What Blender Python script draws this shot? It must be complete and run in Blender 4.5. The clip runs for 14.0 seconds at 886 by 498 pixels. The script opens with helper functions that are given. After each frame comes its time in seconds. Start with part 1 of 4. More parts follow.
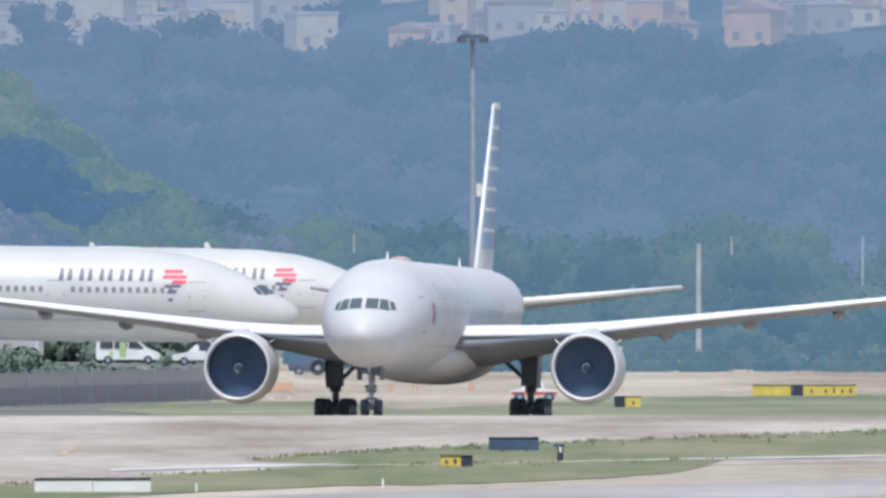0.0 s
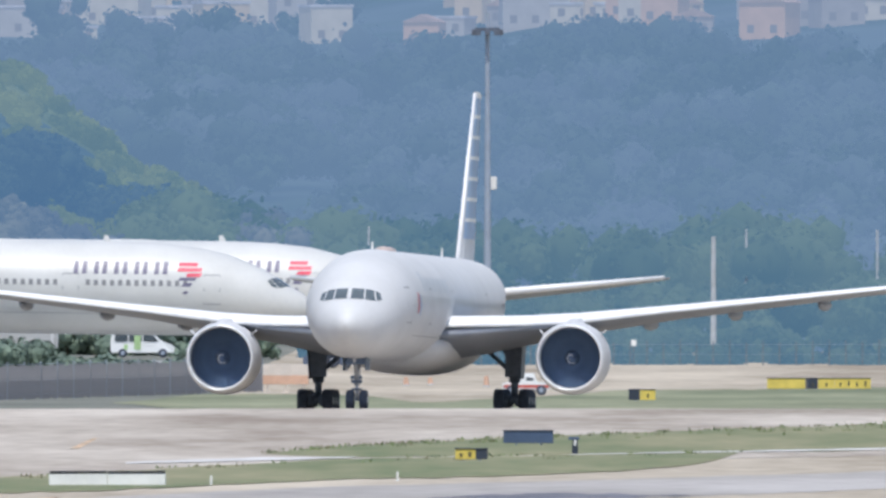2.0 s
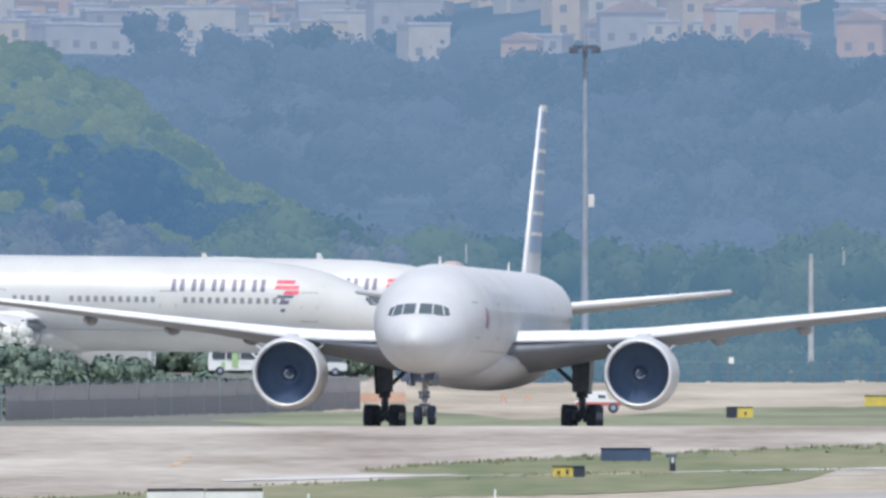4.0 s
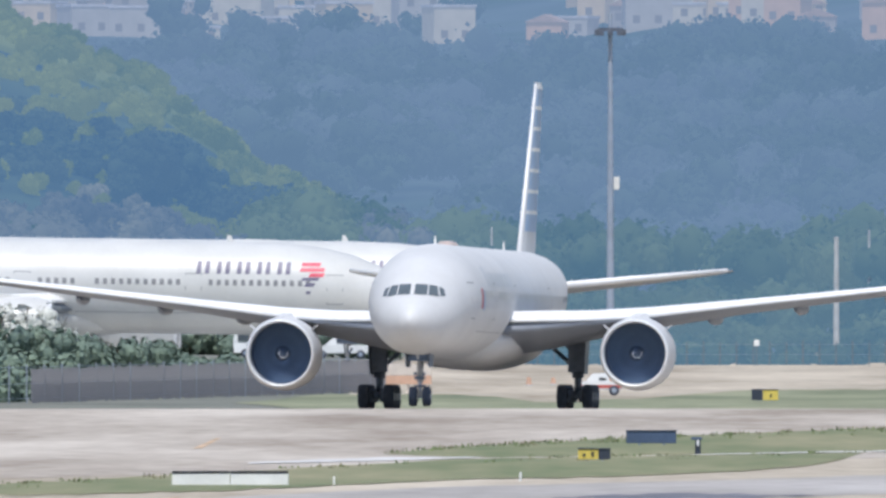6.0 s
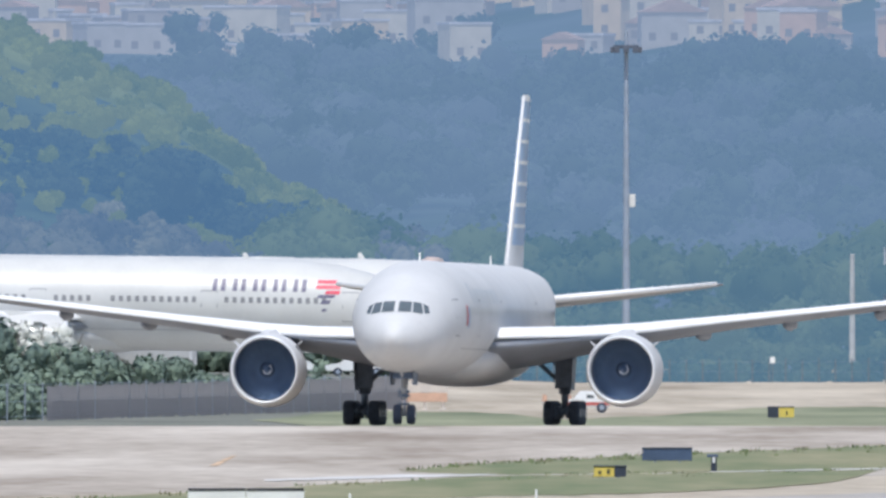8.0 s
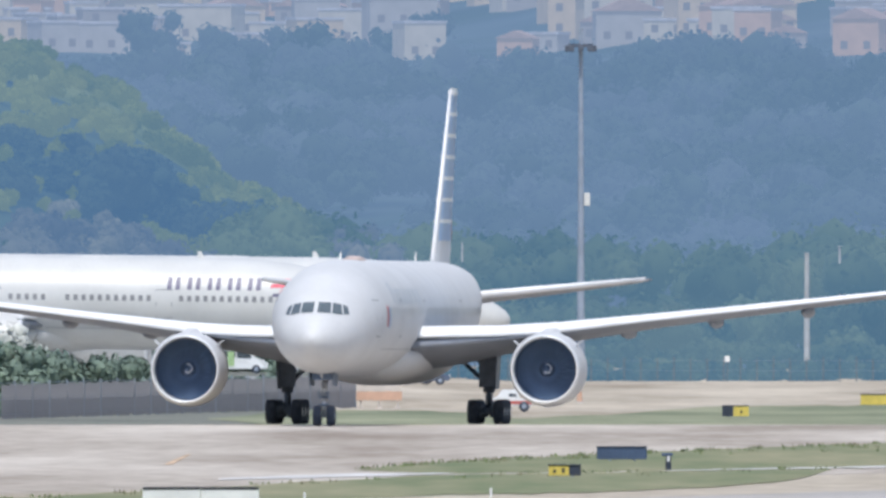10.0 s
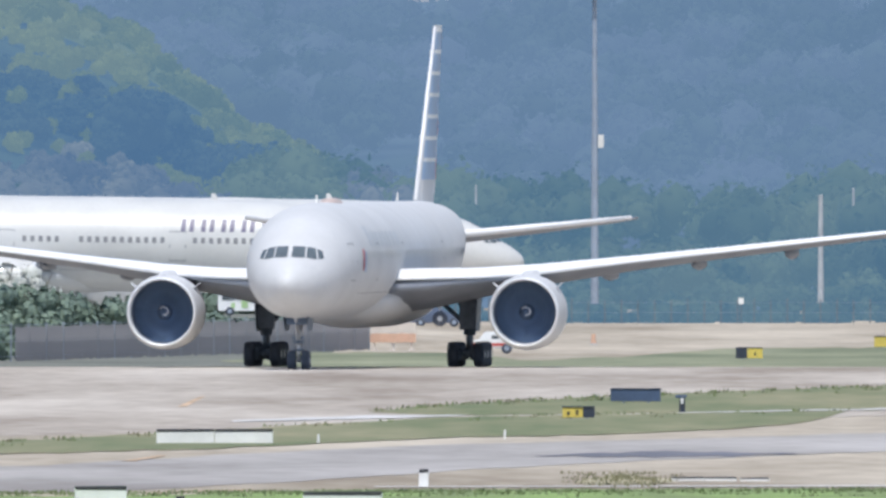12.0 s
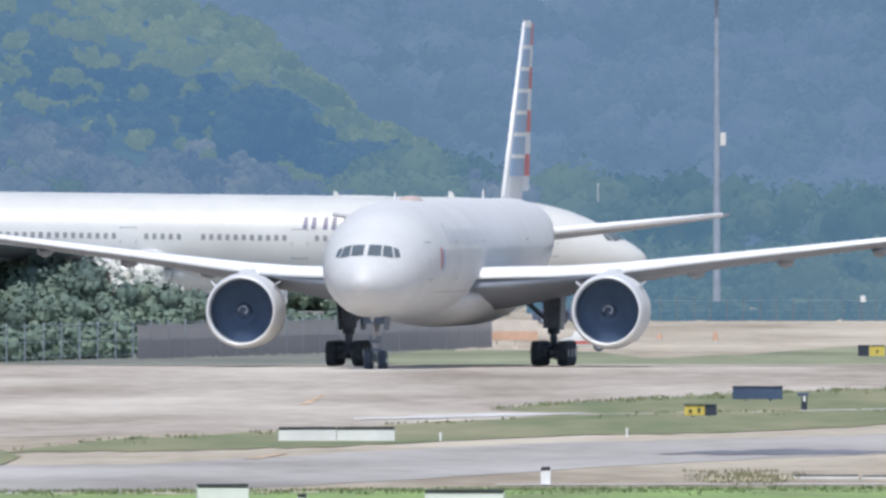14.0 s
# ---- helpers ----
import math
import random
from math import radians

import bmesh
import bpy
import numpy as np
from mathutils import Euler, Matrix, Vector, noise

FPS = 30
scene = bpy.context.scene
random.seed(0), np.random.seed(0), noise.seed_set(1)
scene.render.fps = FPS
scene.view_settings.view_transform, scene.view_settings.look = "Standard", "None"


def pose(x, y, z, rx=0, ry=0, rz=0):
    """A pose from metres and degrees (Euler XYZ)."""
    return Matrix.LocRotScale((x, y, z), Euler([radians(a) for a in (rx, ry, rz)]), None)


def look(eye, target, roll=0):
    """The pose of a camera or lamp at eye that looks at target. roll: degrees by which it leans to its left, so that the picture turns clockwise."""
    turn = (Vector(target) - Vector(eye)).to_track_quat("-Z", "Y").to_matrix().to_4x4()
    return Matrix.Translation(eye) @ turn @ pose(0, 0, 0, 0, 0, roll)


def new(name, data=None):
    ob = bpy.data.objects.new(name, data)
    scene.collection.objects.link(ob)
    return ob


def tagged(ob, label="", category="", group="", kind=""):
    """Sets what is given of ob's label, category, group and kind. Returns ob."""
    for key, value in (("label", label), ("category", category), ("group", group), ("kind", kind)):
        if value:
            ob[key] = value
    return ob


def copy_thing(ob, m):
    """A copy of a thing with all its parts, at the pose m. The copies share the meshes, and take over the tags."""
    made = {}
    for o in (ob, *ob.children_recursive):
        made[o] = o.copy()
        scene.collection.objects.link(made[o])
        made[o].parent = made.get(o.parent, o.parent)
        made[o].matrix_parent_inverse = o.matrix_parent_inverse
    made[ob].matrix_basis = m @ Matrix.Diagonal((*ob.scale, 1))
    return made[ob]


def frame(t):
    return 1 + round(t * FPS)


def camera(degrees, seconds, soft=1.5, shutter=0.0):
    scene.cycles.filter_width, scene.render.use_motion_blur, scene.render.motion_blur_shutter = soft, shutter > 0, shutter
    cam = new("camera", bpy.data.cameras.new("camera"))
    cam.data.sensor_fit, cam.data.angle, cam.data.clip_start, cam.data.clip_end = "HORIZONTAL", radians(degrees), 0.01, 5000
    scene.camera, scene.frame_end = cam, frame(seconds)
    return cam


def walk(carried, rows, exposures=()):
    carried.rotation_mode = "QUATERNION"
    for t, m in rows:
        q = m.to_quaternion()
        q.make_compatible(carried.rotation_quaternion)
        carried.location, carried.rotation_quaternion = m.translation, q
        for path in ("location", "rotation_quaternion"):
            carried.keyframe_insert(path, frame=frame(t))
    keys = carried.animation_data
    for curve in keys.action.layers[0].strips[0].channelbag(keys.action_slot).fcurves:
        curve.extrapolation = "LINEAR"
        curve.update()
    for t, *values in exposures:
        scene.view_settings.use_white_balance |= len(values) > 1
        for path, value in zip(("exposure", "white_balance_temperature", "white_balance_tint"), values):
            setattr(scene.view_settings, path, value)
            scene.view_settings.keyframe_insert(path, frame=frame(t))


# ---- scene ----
# ---- camera: fixed on its stand, long lens, panning by hand ----
EYE_Z = 8.25
cam = camera(1.6333, 14.0, soft=2.9, shutter=0.5)
PAN = [(0.0, -0.0850, 0.0237), (0.5, -0.0754, -0.0067), (1.0, -0.0754, -0.0290), (1.5, -0.0930, -0.0035),
       (2.0, -0.1121, 0.0108), (2.5, -0.1648, 0.0237), (3.0, -0.1998, 0.0403), (3.5, -0.2509, 0.0435),
       (6.0, -0.3386, 0.0109), (6.5, -0.3481, -0.0114), (7.0, -0.3625, -0.0035), (7.5, -0.3585, 0.0189),
       (7.7, -0.3681, 0.0348), (9.8, -0.3018, 0.0566), (10.0, -0.2843, 0.0406), (10.5, -0.2827, -0.0168),
       (11.0, -0.2731, -0.0743), (11.5, -0.3098, -0.0799), (12.0, -0.3098, -0.0663), (12.5, -0.3417, -0.0520),
       (13.0, -0.4215, -0.0543), (13.5, -0.4964, -0.0727), (14.0, -0.5347, -0.0703)]
walk(cam, [(t, pose(0, 0, EYE_Z, 90 + up, 0, -az)) for t, az, up in PAN],
     exposures=[(0.0, 0.0, 6150, 10), (14.0, 0.0, 6150, 10)])

# ---- world and sun ----
SUN_EL, SUN_AZ = radians(63), radians(184)
world = bpy.data.worlds.new("sky")
scene.world = world
world.use_nodes = True
wn = world.node_tree.nodes
sky = wn.new("ShaderNodeTexSky")
sky.sky_type, sky.sun_disc = "NISHITA", False
sky.sun_elevation, sky.sun_rotation = SUN_EL, SUN_AZ
sky.air_density, sky.dust_density = 1.0, 1.5
world.node_tree.links.new(sky.outputs[0], wn["Background"].inputs[0])
wn["Background"].inputs[1].default_value = 0.13
sun = new("sun", bpy.data.lights.new("sun", "SUN"))
sun.data.energy, sun.data.angle, sun.data.color = 3.2, radians(0.6), (1.0, 0.95, 0.87)
sun_dir = Vector((math.sin(SUN_AZ) * math.cos(SUN_EL), math.cos(SUN_AZ) * math.cos(SUN_EL), math.sin(SUN_EL)))
sun.matrix_world = look((0, 0, 300), Vector((0, 0, 300)) - sun_dir)


# ---- materials ----
def material(name, colour, rough=0.6, metal=0.0, vary=0.12, scale=1.0, bump=0.0, fine=12.0, tint=None, coat=0.0, stretch=(1, 1, 1)):
    """A surface with two scales of variation: broad patches and fine grain."""
    m = bpy.data.materials.new(name)
    m.use_nodes = True
    n, link = m.node_tree.nodes, m.node_tree.links.new
    b = n["Principled BSDF"]
    b.inputs["Roughness"].default_value, b.inputs["Metallic"].default_value = rough, metal
    b.inputs["Coat Weight"].default_value = coat
    co = n.new("ShaderNodeTexCoord")
    mp = n.new("ShaderNodeMapping")
    mp.inputs["Scale"].default_value = stretch
    link(co.outputs["Object"], mp.inputs["Vector"])
    broad, grain = n.new("ShaderNodeTexNoise"), n.new("ShaderNodeTexNoise")
    broad.inputs["Scale"].default_value, broad.inputs["Detail"].default_value = scale, 5
    grain.inputs["Scale"].default_value, grain.inputs["Detail"].default_value = scale * fine, 3
    for t in (broad, grain):
        link(mp.outputs[0], t.inputs["Vector"])
    mixv = n.new("ShaderNodeMath")
    mixv.operation = "MULTIPLY_ADD"
    link(grain.outputs["Fac"], mixv.inputs[0])
    mixv.inputs[1].default_value = 0.35
    link(broad.outputs["Fac"], mixv.inputs[2])
    ramp = n.new("ShaderNodeValToRGB")
    dark = [c * (1 - vary) for c in colour]
    light = [min(1, c * (1 + vary)) for c in (tint or colour)]
    ramp.color_ramp.elements[0].position, ramp.color_ramp.elements[0].color = 0.5, (*dark, 1)
    ramp.color_ramp.elements[1].position, ramp.color_ramp.elements[1].color = 0.85, (*light, 1)
    link(mixv.outputs[0], ramp.inputs[0])
    link(ramp.outputs[0], b.inputs["Base Color"])
    if bump:
        bp = n.new("ShaderNodeBump")
        bp.inputs["Strength"].default_value = bump
        link(grain.outputs["Fac"], bp.inputs["Height"])
        link(bp.outputs[0], b.inputs["Normal"])
    return m


def random_tint(m, amount=0.25):
    """Each object (or island) a little lighter or darker."""
    n, link = m.node_tree.nodes, m.node_tree.links.new
    b = n["Principled BSDF"]
    old = b.inputs["Base Color"].links[0].from_socket
    geo, hsv, mul = n.new("ShaderNodeNewGeometry"), n.new("ShaderNodeHueSaturation"), n.new("ShaderNodeMapRange")
    mul.inputs["To Min"].default_value, mul.inputs["To Max"].default_value = 1 - amount, 1 + amount
    link(geo.outputs["Random Per Island"], mul.inputs["Value"])
    link(mul.outputs[0], hsv.inputs["Value"])
    link(old, hsv.inputs["Color"])
    link(hsv.outputs[0], b.inputs["Base Color"])
    return m


silver = material("silver_mica_paint", (0.64, 0.645, 0.655), 0.62, 0.05, 0.05, 0.35)
slat_pale = material("pale_slat_paint", (0.88, 0.88, 0.88), 0.4, 0.0, 0.05, 0.8)
white = material("white_paint", (0.635, 0.635, 0.62), 0.4, 0, 0.05, 0.3, coat=0.2)
wing_grey = material("wing_grey_paint", (0.29, 0.315, 0.365), 0.5, 0.0, 0.08, 0.5)
lip_metal = material("bare_metal_lip", (0.86, 0.87, 0.88), 0.4, 0.3, 0.06, 1.5)
# Blue in the liner and fan colours stands in for air haze.
dark_duct = material("haze_blue_inlet_liner", (0.12, 0.165, 0.25), 0.55, 0.2, 0.15, 2)
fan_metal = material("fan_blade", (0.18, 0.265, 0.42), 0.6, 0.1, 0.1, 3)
hot_metal = material("exhaust_metal", (0.20, 0.18, 0.16), 0.45, 0.9, 0.2, 2)
# Base colour is raised to hold the sky reflected in the panes.
glass = material("cockpit_glass", (0.12, 0.145, 0.16), 0.15, 0.0, 0.1, 1, coat=0.6)
cabin_glass = material("cabin_window", (0.27, 0.27, 0.28), 0.25, 0, 0.1, 2)
rubber = material("tyre_rubber", (0.07, 0.082, 0.11), 0.85, 0, 0.25, 4, 0.2)
gear_grey = material("gear_paint", (0.15, 0.18, 0.23), 0.5, 0.2, 0.2, 3)
hub_white = material("wheel_hub", (0.55, 0.56, 0.58), 0.45, 0.3, 0.15, 5)
silver_pane = material("shaded_cabin_window", (0.54, 0.56, 0.59), 0.3, 0, 0.1, 2)
seam = material("panel_seam", (0.33, 0.34, 0.36), 0.6, 0, 0.1, 2)
flag_blue = material("tail_blue", (0.27, 0.39, 0.57), 0.4, 0, 0.08, 0.6)
flag_red = material("tail_red", (0.60, 0.10, 0.12), 0.4, 0, 0.08, 0.6)
flag_white = material("tail_white", (0.80, 0.80, 0.80), 0.4, 0, 0.04, 0.6)
title_grey = material("title_grey", (0.54, 0.56, 0.59), 0.45, 0, 0.08, 1)
indigo = material("title_indigo", (0.16, 0.15, 0.23), 0.45, 0, 0.1, 1)
coral = material("emblem_coral", (0.75, 0.07, 0.13), 0.45, 0, 0.12, 1)
primer_pink = material("radome_beige", (0.58, 0.47, 0.43), 0.6, 0, 0.1, 1)


# ---- mesh helpers ----
def mesh_of(name, bm, mat, smooth=False):
    me = bpy.data.meshes.new(name)
    bmesh.ops.recalc_face_normals(bm, faces=bm.faces)
    bm.to_mesh(me)
    bm.free()
    for m in (mat if isinstance(mat, (list, tuple)) else [mat]):
        me.materials.append(m)
    if smooth:
        for p in me.polygons:
            p.use_smooth = True
    return me


def part(name, bm, mat, parent=None, label="", smooth=False):
    ob = new(name, mesh_of(name, bm, mat, smooth))
    ob.parent = parent
    return tagged(ob, label)


def thing(name, label, category, group="", at=None):
    ob = new(name)
    ob.empty_display_size = 0.5
    if at is not None:
        ob.matrix_basis = at
    return tagged(ob, label, category, group)


def loft(bm, rings, cap=True):
    """Skin closed rings of equal length."""
    vs = [[bm.verts.new(p) for p in r] for r in rings]
    k = len(vs[0])
    for a, b in zip(vs, vs[1:]):
        for i in range(k):
            bm.faces.new((a[i], a[(i + 1) % k], b[(i + 1) % k], b[i]))
    if cap:
        bm.faces.new(vs[0])
        bm.faces.new(vs[-1])
    return bm


def box(bm, x0, x1, y0, y1, z0, z1, bevel=0.0):
    r = bmesh.ops.create_cube(bm, size=1.0)
    for v in r["verts"]:
        v.co = ((x0 + x1) / 2 + v.co.x * (x1 - x0), (y0 + y1) / 2 + v.co.y * (y1 - y0), (z0 + z1) / 2 + v.co.z * (z1 - z0))
    if bevel:
        es = {e for v in r["verts"] for e in v.link_edges}
        bmesh.ops.bevel(bm, geom=list(es), offset=bevel, segments=2, affect="EDGES", profile=0.6)
    return bm


def rod(bm, a, b, r0, r1=None, n=12):
    """A tapered round bar from a to b."""
    a, b = Vector(a), Vector(b)
    r1 = r0 if r1 is None else r1
    q = (b - a).to_track_quat("Z", "Y").to_matrix()
    ring = lambda c, r: [c + q @ Vector((r * math.cos(2 * math.pi * i / n), r * math.sin(2 * math.pi * i / n), 0)) for i in range(n)]
    return loft(bm, [ring(a, r0), ring(b, r1)])


def revolve_y(bm, prof, cx=0.0, cz=0.0, n=40, cap=False):
    """Turn a profile of (y, radius) round an axis along y."""
    return loft(bm, [[(cx + r * math.cos(2 * math.pi * i / n), y, cz + r * math.sin(2 * math.pi * i / n)) for i in range(n)]
                     for y, r in prof], cap)


def interp(table, y):
    if y <= table[0][0]:
        return table[0][1:]
    for a, b in zip(table, table[1:]):
        if y <= b[0]:
            f = (y - a[0]) / (b[0] - a[0])
            return tuple(p + (q - p) * f for p, q in zip(a[1:], b[1:]))
    return table[-1][1:]


# ---- a wide-body twin-engine airliner; its nose is at the origin and its body runs along +y ----
BODY = [(0.0, 0.05, 4.62, 4.52), (0.12, 0.42, 4.98, 4.16), (0.4, 0.75, 5.28, 3.84), (1.0, 1.22, 5.70, 3.46), (1.6, 1.56, 6.03, 3.23),
        (2.2, 1.84, 6.40, 3.07), (3.0, 2.13, 6.90, 2.93), (4.0, 2.42, 7.42, 2.81), (5.5, 2.73, 8.00, 2.72), (7.5, 2.97, 8.48, 2.67),
        (10.0, 3.07, 8.76, 2.65), (13.0, 3.1, 8.85, 2.65), (30.0, 3.1, 8.85, 2.65), (50.0, 3.1, 8.85, 2.65), (54.0, 3.04, 8.85, 3.0),
        (58.0, 2.83, 8.85, 3.65), (62.0, 2.46, 8.80, 4.5), (66.0, 1.92, 8.68, 5.4), (70.0, 1.2, 8.40, 6.3), (72.5, 0.65, 8.05, 6.95), (73.6, 0.22, 7.7, 7.35)]


def skin(y, deg, out=0.0):
    """A point on the body: deg from the crown, positive to the aircraft's left."""
    w, top, low = interp(BODY, y)
    h, a = (top - low) / 2, radians(deg)
    return Vector(((w + out) * math.sin(a), y, (top + low) / 2 + (h + out) * math.cos(a)))


def nose_skin(x, z, out=0.02):
    """The point of the nose that lies behind (x, z) as seen from ahead."""
    lo, hi = 0.0, 10.0
    for _ in range(40):
        y = (lo + hi) / 2
        w, top, low = interp(BODY, y)
        if (x / w) ** 2 + ((z - (top + low) / 2) / ((top - low) / 2)) ** 2 > 1:
            lo = y
        else:
            hi = y
    return Vector((x * 1.004, hi - out, z + out * 0.5))


def side_patch(bm, y0, y1, z0, z1, side, out=0.02, n=2, slant=0.0):
    """A patch on the body's flank between two stations and heights, with thickness."""
    grid = []
    for i in range(n + 1):
        row = []
        for j in range(n + 1):
            z = z0 + (z1 - z0) * j / n
            y = y0 + (y1 - y0) * i / n + slant * (z - z0)
            w, top, low = interp(BODY, y)
            c = (z - (top + low) / 2) / ((top - low) / 2)
            row.append(bm.verts.new((side * (w * math.sqrt(max(0.01, 1 - c * c)) + out), y, z)))
        grid.append(row)
    for i in range(n):
        for j in range(n):
            bm.faces.new((grid[i][j], grid[i + 1][j], grid[i + 1][j + 1], grid[i][j + 1]))
    return bm


AIRFOIL = [(1.0, 0.0), (0.8, 0.035), (0.55, 0.055), (0.3, 0.058), (0.12, 0.042), (0.03, 0.022), (0.0, 0.0),
           (0.05, -0.010), (0.16, -0.038), (0.4, -0.068), (0.65, -0.048), (0.85, -0.014)]


def lifting(bm, stations, axis="x"):
    """A wing from stations (span, leading edge y, height, chord, thickness)."""
    rings = []
    for s, y, z, c, th in stations:
        k = th / (0.123 * c)
        ring = []
        for u, v in AIRFOIL:
            ring.append((s, y + u * c, z + v * c * k) if axis == "x" else (z + v * c * k if v else z, y + u * c, s))
        rings.append(ring)
    return loft(bm, rings)


FIN = [(0.0, 0.0), (0.10, 0.36), (0.30, 0.5), (0.64, 0.5), (1.0, 0.0)]      # share of the chord, share of the thickness


def fin_ring(z, u0, u1):
    """A level slice of the fin between two shares of its chord."""
    y, c, th = fin_at(z)
    us = sorted({u0, u1, *[u for u, _ in FIN if u0 < u < u1]})
    left = [(th * interp(FIN, u)[0] + 0.004, y + u * c, z) for u in us]
    return left + [(-x, yy, zz) for x, yy, zz in left[::-1]]


def fin_at(z):
    f = (z - 8.5) / (18.4 - 8.5)
    return 58.9 + 9.7 * f, 9.3 + (3.2 - 9.3) * f, 0.66 + (0.30 - 0.66) * f     # leading edge, chord, thickness


def fin_patch(bm, z0, z1, u0, u1, side, out=0.02):
    """A painted band on the fin's flank, following its curve."""
    us = sorted({u0, u1, *[u for u, _ in FIN if u0 < u < u1]})
    rows = []
    for z in (z0, z1):
        y, c, th = fin_at(z)
        rows.append([bm.verts.new((side * (th * interp(FIN, u)[0] + out), y + u * c, z)) for u in us])
    for i in range(len(us) - 1):
        bm.faces.new((rows[0][i], rows[0][i + 1], rows[1][i + 1], rows[1][i]))
    return bm


def ring_x(bm, prof, n):
    return loft(bm, [[(a, q * math.cos(2 * math.pi * i / n), q * math.sin(2 * math.pi * i / n)) for i in range(n)] for a, q in prof])


def wheel(plane, x, y, z, r, w):
    """A tyre with rounded shoulders that carries its rim, as one rolling part."""
    tyre = part("wheel", ring_x(bmesh.new(), [(-w / 2, r * 0.45), (-w / 2, r * 0.86), (-w * 0.40, r * 0.96), (-w * 0.22, r), (w * 0.22, r), (w * 0.40, r * 0.96),
                (w / 2, r * 0.86), (w / 2, r * 0.45)], 28), rubber, plane, "worn black aircraft tyre", True)
    tyre.location = (x, y, z)
    part("rim", ring_x(bmesh.new(), [(-w * 0.52, 0.08), (-w * 0.52, r * 0.30), (-w * 0.44, r * 0.5), (w * 0.44, r * 0.5), (w * 0.52, r * 0.30), (w * 0.52, 0.08)], 20),
         hub_white, tyre, "pale metal wheel rim", True)
    return tyre


ENG_X, ENG_Y, ENG_Z = 9.72, 25.4, 2.98


def engine(plane, side, paint):
    """A large turbofan: cowl, polished lip, duct, fan with swept blades, spinner, core and pylon."""
    cx = side * ENG_X
    bm = bmesh.new()
    revolve_y(bm, [(0.22, 1.86), (0.6, 1.94), (1.2, 2.0), (2.2, 2.03), (3.4, 1.98), (4.6, 1.83), (5.6, 1.66), (5.6, 1.60), (4.0, 1.62)], n=56)
    cowl = part("engine", bm, paint, plane, "huge turbofan cowl with a polished inlet ring", True)
    cowl.location = (cx, ENG_Y, ENG_Z)
    bm = bmesh.new()
    revolve_y(bm, [(0.9, 1.66), (0.5, 1.675), (0.22, 1.69), (0.08, 1.715), (0.0, 1.77), (0.05, 1.82), (0.22, 1.862)], n=56)
    part("inlet_lip", bm, lip_metal, cowl, "polished metal inlet ring", True)
    bm = bmesh.new()
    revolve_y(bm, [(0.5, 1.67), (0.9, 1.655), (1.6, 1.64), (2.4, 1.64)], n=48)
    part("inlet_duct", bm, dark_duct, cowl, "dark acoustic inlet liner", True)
    bm = bmesh.new()
    revolve_y(bm, [(-0.62, 0.02), (-0.5, 0.12), (-0.3, 0.24), (-0.05, 0.36), (0.15, 0.43), (0.5, 0.43)], n=28, cap=True)
    fan = part("fan", bm, dark_duct, plane, "pointed grey fan hub", True)
    fan.location = (cx, ENG_Y + 1.55, ENG_Z)
    bm = bmesh.new()
    rows = []
    for j in range(7):
        r = 0.42 + (1.62 - 0.42) * j / 6
        tw = radians(25 + 38 * j / 6)
        lead = 0.16 * math.sin(j / 6 * 2.6)
        c = 0.36 + 0.12 * j / 6
        p = Vector((r * math.cos(lead), 0, r * math.sin(lead)))
        d = Vector((-math.sin(lead), 0, math.cos(lead))) * math.sin(tw) * c + Vector((0, math.cos(tw) * c, 0))
        th = Vector((-math.sin(lead), 0, math.cos(lead))) * 0.012
        rows.append([bm.verts.new(q) for q in (p - d / 2, p - th, p + d / 2, p + th)])
    for a, b in zip(rows, rows[1:]):
        for i in range(4):
            bm.faces.new((a[i], a[(i + 1) % 4], b[(i + 1) % 4], b[i]))
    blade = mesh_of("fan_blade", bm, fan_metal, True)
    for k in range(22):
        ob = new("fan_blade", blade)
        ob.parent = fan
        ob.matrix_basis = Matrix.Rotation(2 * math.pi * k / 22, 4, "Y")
    bm = bmesh.new()
    for k in range(16):                                     # white comma mark on the spinner
        a = 0.4 + k * 0.26
        y, r = -0.46 + 0.016 * k, 0.145 + 0.0085 * k
        q = [(y - 0.035, r - 0.012), (y + 0.045, r + 0.045)]
        c0, s0, c1, s1 = math.cos(a), math.sin(a), math.cos(a + 0.27), math.sin(a + 0.27)
        v = [bm.verts.new(((q[0][1]) * c0, q[0][0], q[0][1] * s0)), bm.verts.new((q[1][1] * c0, q[1][0] - 0.03, q[1][1] * s0)),
             bm.verts.new((q[1][1] * c1, q[1][0] - 0.03, q[1][1] * s1)), bm.verts.new((q[0][1] * c1, q[0][0], q[0][1] * s1))]
        bm.faces.new(v)
    part("spinner_mark", bm, flag_white, fan, "white comma swirl")
    bm = bmesh.new()
    revolve_y(bm, [(1.95, 1.64), (2.0, 0.2)], n=32, cap=True)
    part("fan_stator", bm, dark_duct, cowl)
    bm = bmesh.new()
    revolve_y(bm, [(4.2, 1.25), (5.6, 1.18), (6.8, 0.9), (7.3, 0.72), (7.3, 0.5), (8.3, 0.08)], n=32, cap=True)
    part("core_nozzle", bm, hot_metal, cowl, "heat-stained exhaust nozzle", True)
    bm = bmesh.new()
    loft(bm, [[(-0.3, 0.7, 1.84), (0.3, 0.7, 1.84), (0.12, 0.75, 1.99), (-0.12, 0.75, 1.99)],
              [(-0.62, 2.4, 1.8), (0.62, 2.4, 1.8), (0.26, 2.4, 2.16), (-0.26, 2.4, 2.16)],
              [(-0.34, 5.2, 1.4), (0.34, 5.2, 1.4), (0.3, 5.2, 2.3), (-0.3, 5.2, 2.3)],
              [(-0.3, 9.0, 1.4), (0.3, 9.0, 1.4), (0.3, 9.0, 2.2), (-0.3, 9.0, 2.2)]])
    part("pylon", bm, paint, cowl)
